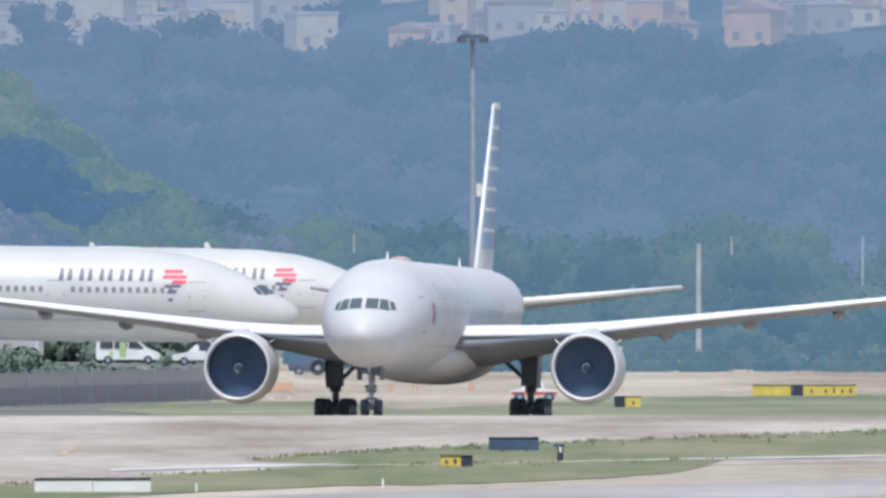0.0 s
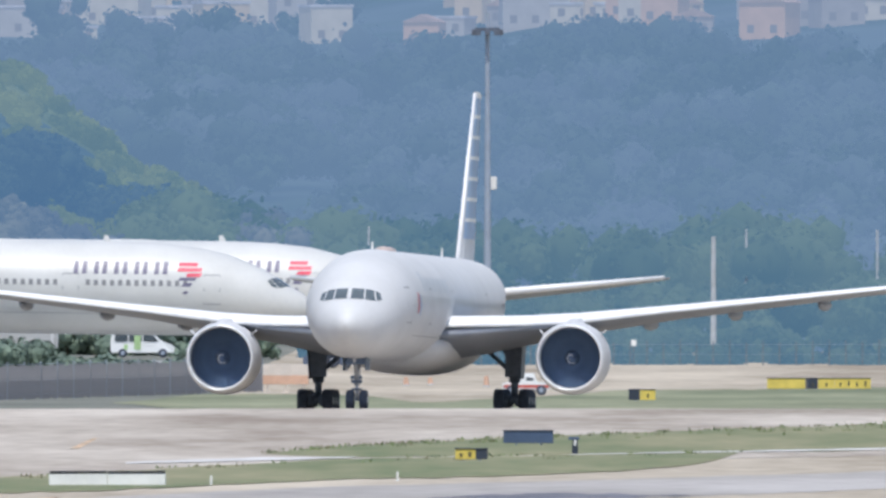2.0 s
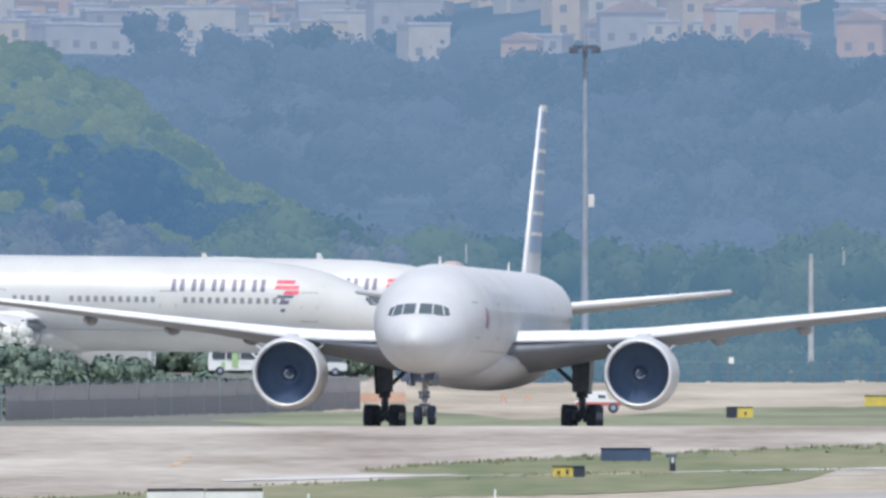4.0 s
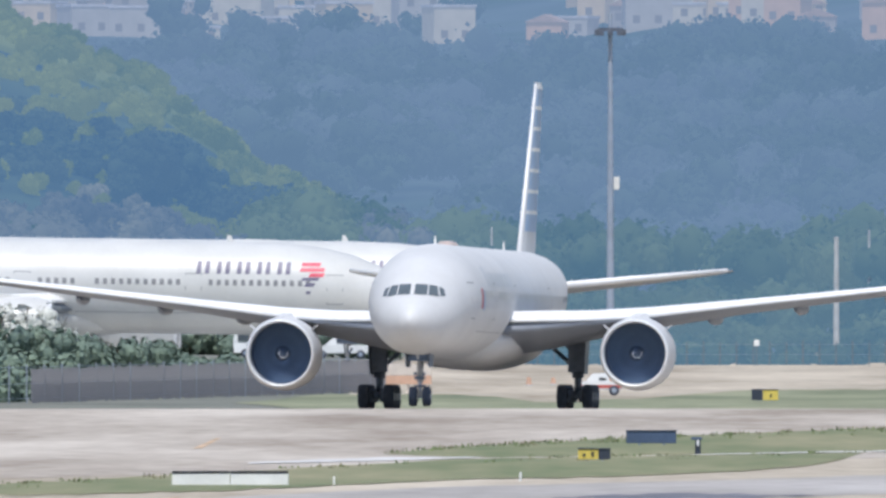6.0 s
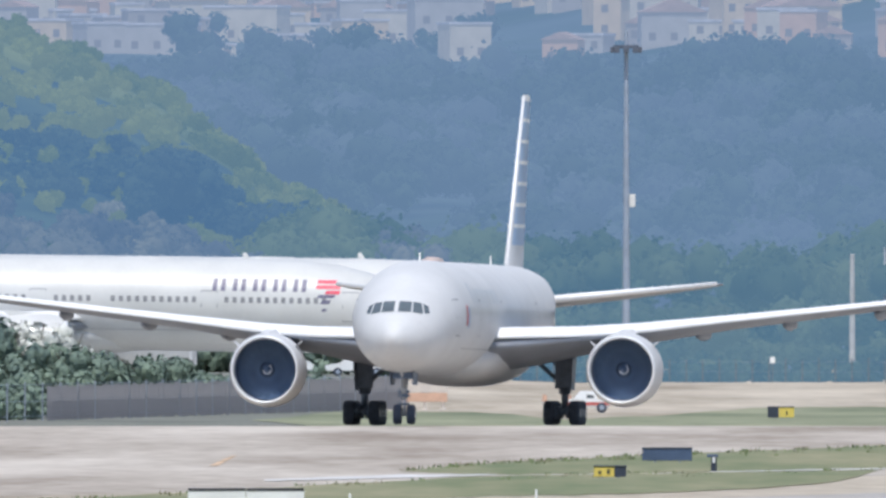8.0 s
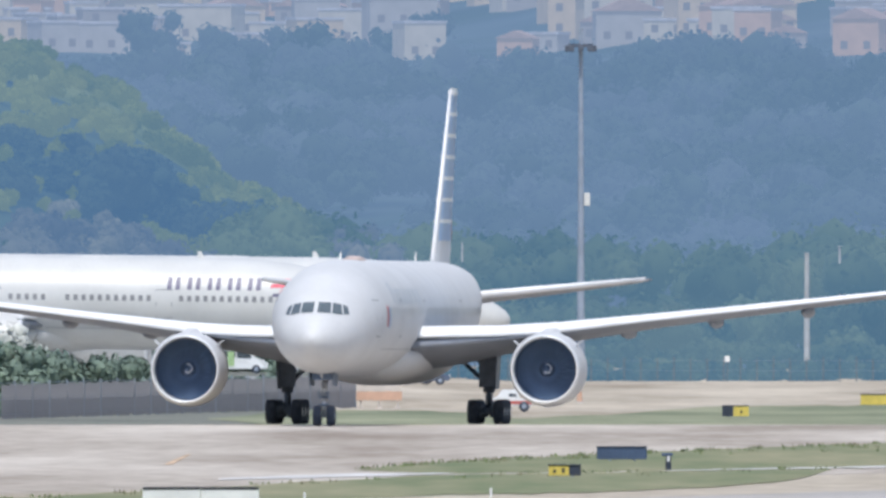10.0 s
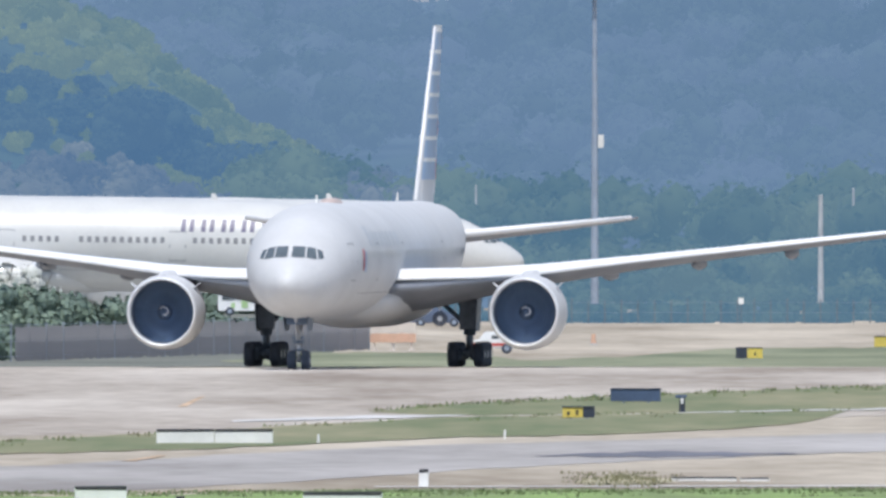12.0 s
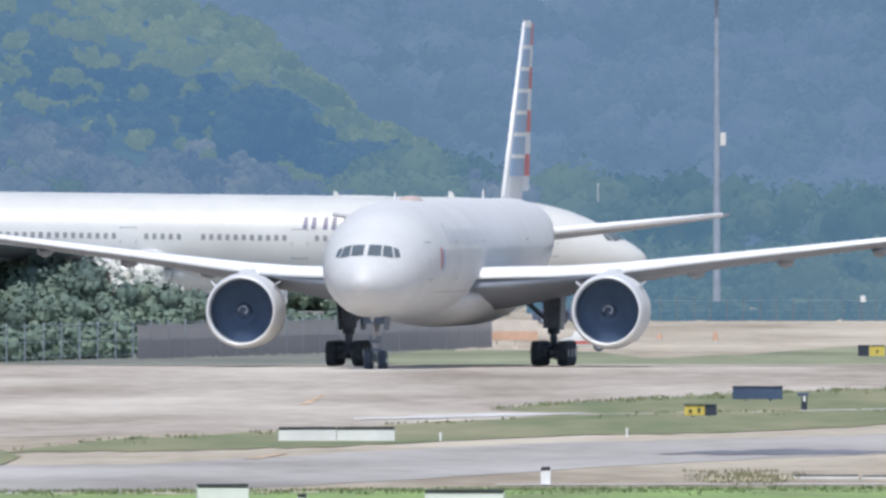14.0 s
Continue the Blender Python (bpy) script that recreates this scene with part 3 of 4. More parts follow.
sheet("far_verge", "green turf strip behind the taxiway crest", far_turf, [(-690, 1884), (-560, 1790), (1000, 1760)], [(-690, 1886), (-620, 1940), (-560, 1985), (-420, 2010), (-230, 1970), (-150, 1890), (60, 1960), (220, 2060), (1000, 2130)], 0.03, ragged=25)
sheet("asphalt_patch", "dark asphalt repair patch", patch_dark, [(-135, 1053), (0, 1050), (100, 1049), (330, 1060)], [(-135, 1054), (-20, 1066), (60, 1073), (200, 1068), (330, 1064)], 0.03, "road", 60, 4, 7)
sheet("concrete_strip", "thin bare concrete edging strip", kerb_pale, [(-670, 1222), (-430, 1240), (-255, 1262)], [(-670, 1232), (-430, 1262), (-255, 1264)], 0.04, "kerb", 20, 3, 3)
sheet("concrete_strip", "thin bare concrete edging strip", kerb_pale, [(120, 1278), (1000, 1330)], [(120, 1281), (250, 1292), (1000, 1345)], 0.04, "kerb", 20, 3, 3)
sheet("concrete_strip", "thin bare concrete edging strip", kerb_pale, [(-420, 932), (1000, 936)], [(-420, 934), (1000, 940)], 0.04, "kerb", 20, 2)
sheet("dry_verge", "dry grassy soil beside the asphalt", dry_turf, [(-60, 945), (20, 944), (110, 946)], [(-60, 950), (20, 985), (110, 956)], 0.025, ragged=8, n=20)
for k0, d0, k1, d1, w in ((-768, 1320, -727, 1395, 16), (-870, 1030, -800, 1055, 26), (-845, 914, -655, 926, 60)):
    bm = bmesh.new()
    va = []
    for i in range(9):
        f = i / 8
        k, d = k0 + (k1 - k0) * f, d0 + (d1 - d0) * f
        va.append([bm.verts.new((bearing(kk, d), d, ground_z(0, d) + 0.03)) for kk in (k, k + w * (1 - 0.4 * f))])
    for p, q in zip(va, va[1:]):
        bm.faces.new((p[0], p[1], q[1], q[0]))
    tagged(new("line_marking", mesh_of("line_marking", bm, line_yellow)), "worn yellow taxi line on the pavement", "marking", kind="structure")

# Added pale apron, mostly out of sight; it bounces light onto the bellies.
sheet("apron", "pale concrete apron added to bounce light onto the parked airliners", apron_concrete, [(-2600, 2058), (-470, 2058)], [(-2600, 2330), (-470, 2330)], 0.02, "pavement", 40, 24)

# ---- aircraft ----
jet, jet_wheels, jet_fans, jet_rudder = airliner("silver twin-engine airliner taxiing on the concrete taxiway", silver, silver, "flag", pose(-7.2, 1702, -0.6))
parked, _, _, _ = airliner("white twin-engine airliner parked on the apron", white, white, "plain", pose(bearing(-338, 2068), 2068, 0.13, 0.7, 0, 90))
copy_thing(parked, pose(bearing(-155, 2190), 2190, 0.2, 0.7, 0, 90))

# ---- woods ----
rng = np.random.default_rng(7)


ico = bmesh.new()
bmesh.ops.create_icosphere(ico, subdivisions=1, radius=1.0)
ico.verts.index_update()
ICO_V = np.array([tuple(v.co) for v in ico.verts])
ICO_F = np.array([[v.index for v in f.verts] + [f.verts[2].index] for f in ico.faces])
ico.free()


def foliage(name, label, mat, trees, leaf, per, core=0.78):
    """Trees as one mesh: each crown is a cluster of lobes covered with small leaf sprays. trees: (x, y, z, height, radius)."""
    V, F = [], []
    base = 0
    for x, y, z, h, r in trees:
        lobes = max(5, min(26, int(per / 32)))
        u = rng.random((lobes, 3))
        ang, rad = u[:, 0] * 6.283, np.sqrt(u[:, 1]) * r * 0.72
        lc = np.stack([x + rad * np.cos(ang), y + rad * np.sin(ang), z + h * (0.42 + 0.45 * u[:, 2] * (1 - 0.5 * rad / r))], 1)
        lr = r * (0.30 + 0.26 * rng.random(lobes))
        k = rng.integers(0, lobes, per)
        d = rng.normal(size=(per, 3))
        d[:, 2] = d[:, 2] * 0.8 + 0.25
        d /= np.linalg.norm(d, axis=1)[:, None]
        c = lc[k] + d * (lr[k] * (0.8 + 0.3 * rng.random(per)))[:, None]
        a = np.cross(d, rng.normal(size=(per, 3)))
        a /= np.linalg.norm(a, axis=1)[:, None] + 1e-6
        b = np.cross(d, a) + d * rng.normal(size=(per, 1)) * 0.5
        s = (leaf * (0.6 + 0.8 * rng.random(per)))[:, None]
        q = np.stack([c - a * s - b * s * 0.6, c + a * s * 0.8 - b * s, c + a * s * 0.9 + b * s * 0.7, c - a * s * 0.5 + b * s], 1).reshape(-1, 3)
        V.append(q)
        F.append(np.arange(base, base + per * 4).reshape(-1, 4))
        base += per * 4
        for p, w in zip(lc, lr):                                   # dense heart of each lobe
            V.append(p + ICO_V * w * core * (0.85 + 0.3 * rng.random((12, 1))))
            F.append(ICO_F + base)
            base += 12
    me = bpy.data.meshes.new(name)
    faces = [tuple(int(i) for i in (f if f[2] != f[3] else f[:3])) for f in np.concatenate(F)]
    me.from_pydata(np.concatenate(V).tolist(), [], faces)
    me.materials.append(mat)
    me.polygons.foreach_set("use_smooth", [True] * len(me.polygons))
    return new(name, me)


def distance(m, haze_glow, haze_glow2, scale):
    """Air haze put into emission: blue light given off by the far hills, woods and town, kilometres behind the
    airfield.
    """
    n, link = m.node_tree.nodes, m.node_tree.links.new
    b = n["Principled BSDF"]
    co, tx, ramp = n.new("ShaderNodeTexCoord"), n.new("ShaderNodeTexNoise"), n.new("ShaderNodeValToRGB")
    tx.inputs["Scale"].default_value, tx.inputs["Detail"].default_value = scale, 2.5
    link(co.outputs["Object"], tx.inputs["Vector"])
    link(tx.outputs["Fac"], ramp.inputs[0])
    ramp.color_ramp.elements[0].position, ramp.color_ramp.elements[0].color = 0.38, (*haze_glow, 1)
    ramp.color_ramp.elements[1].position, ramp.color_ramp.elements[1].color = 0.64, (*haze_glow2, 1)
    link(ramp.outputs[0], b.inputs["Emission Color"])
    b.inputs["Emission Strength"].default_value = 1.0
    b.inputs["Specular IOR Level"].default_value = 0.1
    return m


# Leaf materials emit blue in place of air haze; shaded crowns a darker blue.
leaf_hill = distance(material("haze_canopy", (0.005, 0.009, 0.006), 0.9, 0, 0.3, 0.05, tint=(0.009, 0.014, 0.008), fine=6), (0.130, 0.212, 0.325), (0.158, 0.240, 0.368), 0.014)
leaf_ridge = distance(material("haze_ridge_leaves", (0.015, 0.020, 0.006), 0.9, 0, 0.25, 0.05, tint=(0.032, 0.036, 0.009), fine=4), (0.120, 0.205, 0.265), (0.165, 0.245, 0.275), 0.04)
leaf_dark = distance(material("haze_shaded_leaves", (0.008, 0.014, 0.007), 0.9, 0, 0.3, 0.05, tint=(0.018, 0.026, 0.012), fine=4), (0.083, 0.165, 0.285), (0.105, 0.19, 0.295), 0.04)
leaf_scrub = distance(material("haze_scrub_leaves", (0.018, 0.020, 0.016), 0.9, 0, 0.3, 0.06, tint=(0.04, 0.038, 0.028), fine=5), (0.105, 0.18, 0.295), (0.14, 0.21, 0.305), 0.06)
leaf_belt = distance(material("haze_belt_leaves", (0.010, 0.018, 0.009), 0.9, 0, 0.3, 0.06, tint=(0.026, 0.034, 0.016), fine=5), (0.084, 0.164, 0.243), (0.120, 0.200, 0.258), 0.045)
leaf_near = material("apron_leaves", (0.13, 0.195, 0.175), 0.8, 0, 0.3, 0.3, tint=(0.175, 0.23, 0.17))
leaf_pale = material("pale_leaves", (0.42, 0.46, 0.42), 0.7, 0, 0.3, 0.5, tint=(0.62, 0.62, 0.58))
bark = material("bark", (0.16, 0.13, 0.10), 0.9, 0, 0.25, 3, 0.4)
# The hill ground emits the same painted haze.
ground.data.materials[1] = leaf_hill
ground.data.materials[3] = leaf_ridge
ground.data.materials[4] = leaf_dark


def scatter(n, x0, x1, y0, y1, h0, h1, keep=lambda x, y: True):
    out = []
    while len(out) < n:
        x, y = rng.uniform(x0, x1), rng.uniform(y0, y1)
        x *= y / y1
        if keep(x, y):
            h = rng.uniform(h0, h1)
            out.append((x, y, ground_z(x, y) - 0.8, h, h * rng.uniform(0.42, 0.62)))
    return out


def below_town(x, y):
    """Woods below the houses, a few trees among them; the near ridge has its own."""
    if y < 3620 and x < -19 * y / 3200:
        return False
    return (ground_z(x, y) + 7 - EYE_Z) / y * 55000 < 402 + 20 * math.sin(x / 9.0) or rng.random() < 0.02


def clumps(spots, y):
    """Knots of trees whose crowns stand at a bearing and rise: (bearing, rise, spread, count)."""
    out = []
    for k, up, spread, n in spots:
        for _ in range(n):
            kk, d = k + rng.normal() * spread, y + rng.uniform(-25, 25)
            h = rng.uniform(5, 8)
            x, top = bearing(kk, d), EYE_Z + (up - abs(kk - k) * 0.35 + rng.normal() * spread * 0.25) * d / 55000
            gz = ground_z(x, d)
            h = max(2.5, min(13, top - gz))
            out.append((x, d, gz - 0.6, h * 1.1, min(3.4, h * rng.uniform(0.4, 0.55))))
    return out


tagged(foliage("hazed_hill_woods", "", leaf_hill, scatter(1350, -130, 100, 3080, 4500, 5, 11, below_town), 0.30, 260), "hazy blue-green woods on the far hillside", "backdrop", kind="stuff")
tagged(foliage("hazed_ridge_scrub", "", leaf_ridge, scatter(900, -150, -22, 3060, 3260, 1.4, 3.4), 0.24, 260), "yellow-green scrub and crowns on the wooded ridge", "backdrop", kind="stuff")
tagged(foliage("hazed_dark_trees", "", leaf_dark, clumps(((-845, 225, 45, 26), (-900, 150, 45, 18), (-665, 130, 42, 26), (-610, 95, 30, 12), (-760, 120, 40, 14), (-1010, 205, 40, 16),
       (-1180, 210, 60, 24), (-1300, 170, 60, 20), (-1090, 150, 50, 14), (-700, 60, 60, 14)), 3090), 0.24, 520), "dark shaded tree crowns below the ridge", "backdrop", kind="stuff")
tagged(foliage("hazed_scrub", "", leaf_scrub, scatter(150, -92, -38, 2950, 3010, 4.5, 8.5) + clumps(((-430, 95, 30, 10), (-480, 70, 40, 10), (-1230, 150, 60, 16), (-1000, 110, 60, 14), (-850, 95, 40, 10)), 3040), 0.24, 420),
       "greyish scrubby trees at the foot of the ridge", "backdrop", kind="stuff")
tagged(foliage("hazed_belt_trees", "", leaf_belt, scatter(170, -95, 66, 2895, 3010, 3, 8) + scatter(120, -95, 66, 2882, 2896, 1.8, 3.6) + scatter(60, -36, 70, 3010, 3075, 7, 13) + scatter(190, -16, 46, 2535, 2610, 1.0, 2.6), 0.26, 460),
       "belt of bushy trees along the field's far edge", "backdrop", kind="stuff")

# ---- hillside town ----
# Haze over the town, emitted by its walls, roofs and panes.
TOWN_HAZE = ((0.185, 0.235, 0.33), (0.205, 0.25, 0.335), 0.03)
plaster = [distance(material("haze_plaster", c, 0.9, 0, 0.12, 0.4), *TOWN_HAZE) for c in ((0.21, 0.19, 0.155), (0.23, 0.175, 0.115), (0.15, 0.145, 0.14), (0.22, 0.135, 0.095), (0.11, 0.105, 0.105))]
tile_roof = distance(material("haze_roof_tile", (0.15, 0.10, 0.085), 0.9, 0, 0.2, 0.6), *TOWN_HAZE)
slab_roof = distance(material("haze_roof_slab", (0.20, 0.20, 0.22), 0.9, 0, 0.2, 0.6), *TOWN_HAZE)
town_glass = distance(material("haze_window", (0.05, 0.055, 0.065), 0.4, 0, 0.1, 1), *TOWN_HAZE)


def house(x, y, w, d, h, wall, pitched, group="houses of the hillside town"):
    z = ground_z(x, y) - 1.0
    hs = thing("house", "small plastered house with a tiled roof on the hillside" if pitched else "boxy plastered house with a flat roof on the hillside", "house", group, pose(x, y, z, 0, 0, rng.uniform(-25, 25)))
    part("wall", box(bmesh.new(), -w / 2, w / 2, -d / 2, d / 2, 0, h), wall, hs)
    bm = bmesh.new()
    if pitched:
        r = h + w * 0.22
        loft(bm, [[(-w / 2 - 0.3, yy, h), (w / 2 + 0.3, yy, h), (0, yy, r)] for yy in (-d / 2 - 0.3, d / 2 + 0.3)])
    else:
        box(bm, -w / 2 - 0.15, w / 2 + 0.15, -d / 2 - 0.15, d / 2 + 0.15, h, h + 0.35)
    part("roof", bm, tile_roof if pitched else slab_roof, hs)
    for lvl in range(max(1, int(h / 3.1))):
        for k in range(max(2, int(w / 2.6))):
            cx = -w / 2 + w * (k + 0.5) / max(2, int(w / 2.6))
            part("window", box(bmesh.new(), cx - 0.5, cx + 0.5, -d / 2 - 0.04, -d / 2 + 0.1, 1.1 + lvl * 2.9 + 0.6, 2.2 + lvl * 2.9 + 0.6), town_glass, hs)


def town_at(k, up, y0=3900):
    """Where the hillside shows at that bearing and rise."""
    y = y0
    while y < 4900 and EYE_Z + up * y / 55000 > ground_z(bearing(k, y), y) + 2.0:
        y += 10
    return bearing(k, y), y


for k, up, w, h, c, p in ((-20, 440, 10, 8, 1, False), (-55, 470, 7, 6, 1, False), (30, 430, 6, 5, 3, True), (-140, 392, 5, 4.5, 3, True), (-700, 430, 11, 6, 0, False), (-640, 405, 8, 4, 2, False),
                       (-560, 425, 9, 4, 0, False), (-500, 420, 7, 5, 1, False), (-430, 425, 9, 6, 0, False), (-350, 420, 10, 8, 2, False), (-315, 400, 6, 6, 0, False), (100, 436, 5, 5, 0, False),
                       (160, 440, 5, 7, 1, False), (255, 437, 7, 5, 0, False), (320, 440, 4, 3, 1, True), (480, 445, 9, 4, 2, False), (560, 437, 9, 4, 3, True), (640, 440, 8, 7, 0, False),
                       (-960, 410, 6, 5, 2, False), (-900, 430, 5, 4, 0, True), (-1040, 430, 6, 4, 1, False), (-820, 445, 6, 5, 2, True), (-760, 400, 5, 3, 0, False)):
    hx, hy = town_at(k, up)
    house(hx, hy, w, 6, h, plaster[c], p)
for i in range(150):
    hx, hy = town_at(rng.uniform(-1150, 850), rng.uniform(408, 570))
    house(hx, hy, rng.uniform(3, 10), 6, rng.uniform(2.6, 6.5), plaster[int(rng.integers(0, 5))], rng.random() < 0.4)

# ---- masts and poles ----
# Steel colour is shifted to blue so the mast fades as in haze.
galv = material("hazed_galvanised_steel", (0.32, 0.375, 0.46), 0.6, 0.2, 0.12, 0.6)
cement = material("cement_pole", (0.43, 0.455, 0.48), 0.9, 0, 0.15, 1.0)
sign_dark = material("dark_housing", (0.10, 0.12, 0.16), 0.6)
lamp_glass = material("lamp_lens", (0.7, 0.7, 0.68), 0.2)

mx, my = bearing(-29, 2860), 2860
mast = thing("floodlight_mast", "tall galvanised floodlight mast with a lamp ring", "light mast", at=pose(mx, my, ground_z(mx, my)))
bm = bmesh.new()
for z0, z1, r0, r1 in ((0, 10, 0.37, 0.33), (10, 20, 0.32, 0.27), (20, 31.3, 0.26, 0.18)):
    rod(bm, (0, 0, z0), (0, 0, z1), r0, r1, 16)
part("pole", bm, galv, mast)
bm = bmesh.new()
rod(bm, (0, 0, 29.6), (0, 0, 29.9), 1.15, 1.15, 20)
part("lamp_ring", bm, sign_dark, mast)
for i in range(8):
    a = 2 * math.pi * i / 8
    bm = bmesh.new()
    box(bm, 1.2 * math.cos(a) - 0.25, 1.2 * math.cos(a) + 0.25, 1.2 * math.sin(a) - 0.25, 1.2 * math.sin(a) + 0.25, 29.2, 29.75, 0.05)
    part("floodlight", bm, sign_dark, mast, "dark floodlight head")
bm = bmesh.new()
box(bm, 0.3, 0.85, -0.3, 0.3, 15.0, 16.2, 0.06)
part("equipment_box", bm, lamp_glass, mast, "pale box on a bracket")

for k, y, top, wdt in ((371, 2612, 9.7, 0.27), (429, 3014, 10.6, 0.19), (661, 3014, 10.6, 0.19), (-239, 3014, 10.9, 0.16)):
    px = bearing(k, y)
    gz = ground_z(px, y)
    pole = thing("utility_pole", "pale tapered cement utility pole on the field edge" if wdt > 0.25 else "slender pale utility pole among the trees", "pole", "utility poles", pose(px, y, gz))
    bm = bmesh.new()
    rod(bm, (0, 0, -0.3), (0, 0, top - gz), wdt, wdt * 0.7, 12)
    part("shaft", bm, cement, pole)
    bm = bmesh.new()
    rod(bm, (0, 0, top - gz), (0, 0, top - gz + 0.08), wdt * 0.85, wdt * 0.6, 12)
    part("cap", bm, cement, pole)

# ---- signs and blocks on the turf ----
sign_yellow = material("sign_yellow", (0.70, 0.55, 0.12), 0.5, 0, 0.1, 1.5)
sign_black = material("sign_back", (0.035, 0.045, 0.07), 0.6, 0, 0.2, 1.5)
sign_navy = material("sign_back_navy", (0.065, 0.10, 0.18), 0.6, 0, 0.2, 1.0)
block_white = material("whitewashed_block", (0.80, 0.80, 0.78), 0.9, 0, 0.07, 1.2, 0.1)
block_cap = material("grimy_cap", (0.06, 0.06, 0.065), 0.9, 0, 0.3, 2.0, 0.2)
bar_dark = material("sign_lettering", (0.09, 0.08, 0.05), 0.6)
# Orange and cream are mixed pale to hold the haze.
orange = material("hazed_orange", (0.62, 0.40, 0.29), 0.8, 0, 0.12, 0.7)
cream = material("hazed_cream", (0.62, 0.56, 0.50), 0.85, 0, 0.12, 0.7)


def sign(k, y, w, h, panels, label, lift=0.12, turn=0.0, legs=2):
    """A low airfield sign: a box in panels, each (share of the width, material, bars), on short legs."""
    x = bearing(k, y)
    sg = thing("airfield_sign", label, "sign", "airfield signs", pose(x, y, ground_z(x, y), 0, 0, turn))
    at = -w / 2
    for share, mat, bars in panels:
        e = at + w * share
        bm = bmesh.new()
        box(bm, at, e - 0.02, -0.1, 0.1, lift, lift + h, 0.02)
        pn = part("panel", bm, mat, sg, "yellow sign panel" if mat is sign_yellow else "dark sign panel")
        for i in range(bars):
            c = at + (e - at) * (i + 0.7) / (bars + 0.4)
            bm = bmesh.new()
            box(bm, c - 0.06, c + 0.06, -0.125, -0.1, lift + h * 0.25, lift + h * (0.75 if i % 2 else 0.6))
            part("lettering", bm, bar_dark, pn)
        at = e
    bm = bmesh.new()
    box(bm, -w / 2 - 0.02, w / 2, -0.14, 0.14, lift + h, lift + h + 0.05, 0.015)
    part("cap", bm, sign_black, sg, "dark top cap")
    for i in range(legs):
        c = -w / 2 + w * (i + 0.5) / legs
        bm = bmesh.new()
        rod(bm, (c, 0, 0), (c, 0, lift), 0.05)
        part("leg", bm, galv, sg)
    return sg


sign(44, 1345, 2.18, 0.52, ((1.0, sign_navy, 0),), "wide dark-backed airfield sign on the turf", 0.1, -8)
sign(-57, 1242, 1.3, 0.40, ((0.64, sign_yellow, 2), (0.36, sign_black, 0)), "yellow and black airfield sign on the turf", 0.08, -6)
sign(245, 1905, 1.65, 0.62, ((0.42, sign_black, 0), (0.58, sign_yellow, 1)), "small dark and yellow airfield sign on far turf", 0.1)
sign(558, 2062, 6.9, 0.68, ((0.37, sign_yellow, 0), (0.02, sign_black, 0), (0.1, sign_black, 1), (0.16, sign_yellow, 1), (0.35, sign_yellow, 4)), "long yellow airfield sign board beside the runway", 0.12, 0, 4)

hx = bearing(126, 1286)
post = thing("runway_light", "short dark post with a box lamp on the turf", "light", at=pose(hx, 1286, ground_z(hx, 1286)))
bm = bmesh.new()
rod(bm, (0, 0, 0), (0, 0, 0.62), 0.13, 0.11, 10)
part("stem", bm, sign_black, post)
bm = bmesh.new()
box(bm, -0.28, 0.18, -0.12, 0.12, 0.60, 0.72, 0.03)
part("lamp_head", bm, sign_navy, post)
bm = bmesh.new()
box(bm, -0.05, 0.05, -0.15, -0.1, 0.36, 0.6, 0.01)
part("reflector", bm, flag_white, post, "white reflector")


def block(k, y, w, h, label, name="concrete_block", seg=1, d=0.5, lean=0.0):
    x = bearing(k, y)
    bk = thing(name, label, "block", "whitewashed blocks", pose(x, y, ground_z(x, y), 0, 0, lean))
    for i in range(seg):
        a, b = -w / 2 + w * i / seg, -w / 2 + w * (i + 1) / seg - 0.02
        bm = bmesh.new()
        box(bm, a, b, -d / 2, d / 2, 0, h - min(0.05, h * 0.2), min(0.025, h * 0.15))
        part("body", bm, block_white, bk, "whitewashed concrete")
        bm = bmesh.new()
        r = rng.uniform(-0.02, 0.02) * min(1, h)
        cap = min(0.10, h * 0.3)
        loft(bm, [[(a + 0.01, -d / 2 - 0.01, h - cap + r), (a + 0.01, d / 2, h - cap), (a + 0.01, d / 2, h), (a + 0.01, -d / 2 - 0.01, h - 0.01)],
                  [(b - 0.01, -d / 2 - 0.01, h - cap - r), (b - 0.01, d / 2, h - cap), (b - 0.01, d / 2, h + 0.01), (b - 0.01, -d / 2 - 0.01, h)]])
        part("cap", bm, block_cap, bk, "grimy dark top")


block(-701, 1112, 4.18, 0.52, "long low whitewashed concrete barrier in the turf", "concrete_barrier", 2)
block(-331, 933, 0.31, 0.56, "small whitewashed marker post with a dark top", "marker_post", 1, 0.3)
block(-903, 868, 1.46, 0.62, "whitewashed concrete block with a dark top", "concrete_block", 1, 0.8, 3)
block(-474, 851, 2.18, 0.62, "wide whitewashed concrete block with a dark top", "concrete_block", 1, 0.8, -2)
block(-762, 862, 0.28, 0.40, "tiny whitewashed marker with a dark top", "marker_post", 1, 0.3)

for k, y, h in ((-31, 2120, 0.75), (-173, 2133, 0.6), (-369, 2133, 0.6), (-130, 2150, 0.5)):
    x = bearing(k, y)
    mk = thing("edge_marker", "small orange edge marker on the soil", "marker", "edge markers", pose(x, y, ground_z(x, y)))
    bm = bmesh.new()
    box(bm, -0.22, 0.22, -0.22, 0.22, 0, 0.1, 0.02)
    part("base", bm, cement, mk)
    bm = bmesh.new()
    rod(bm, (0, 0, 0.1), (0, 0, h), 0.2, 0.14, 10)
    part("marker", bm, orange, mk)

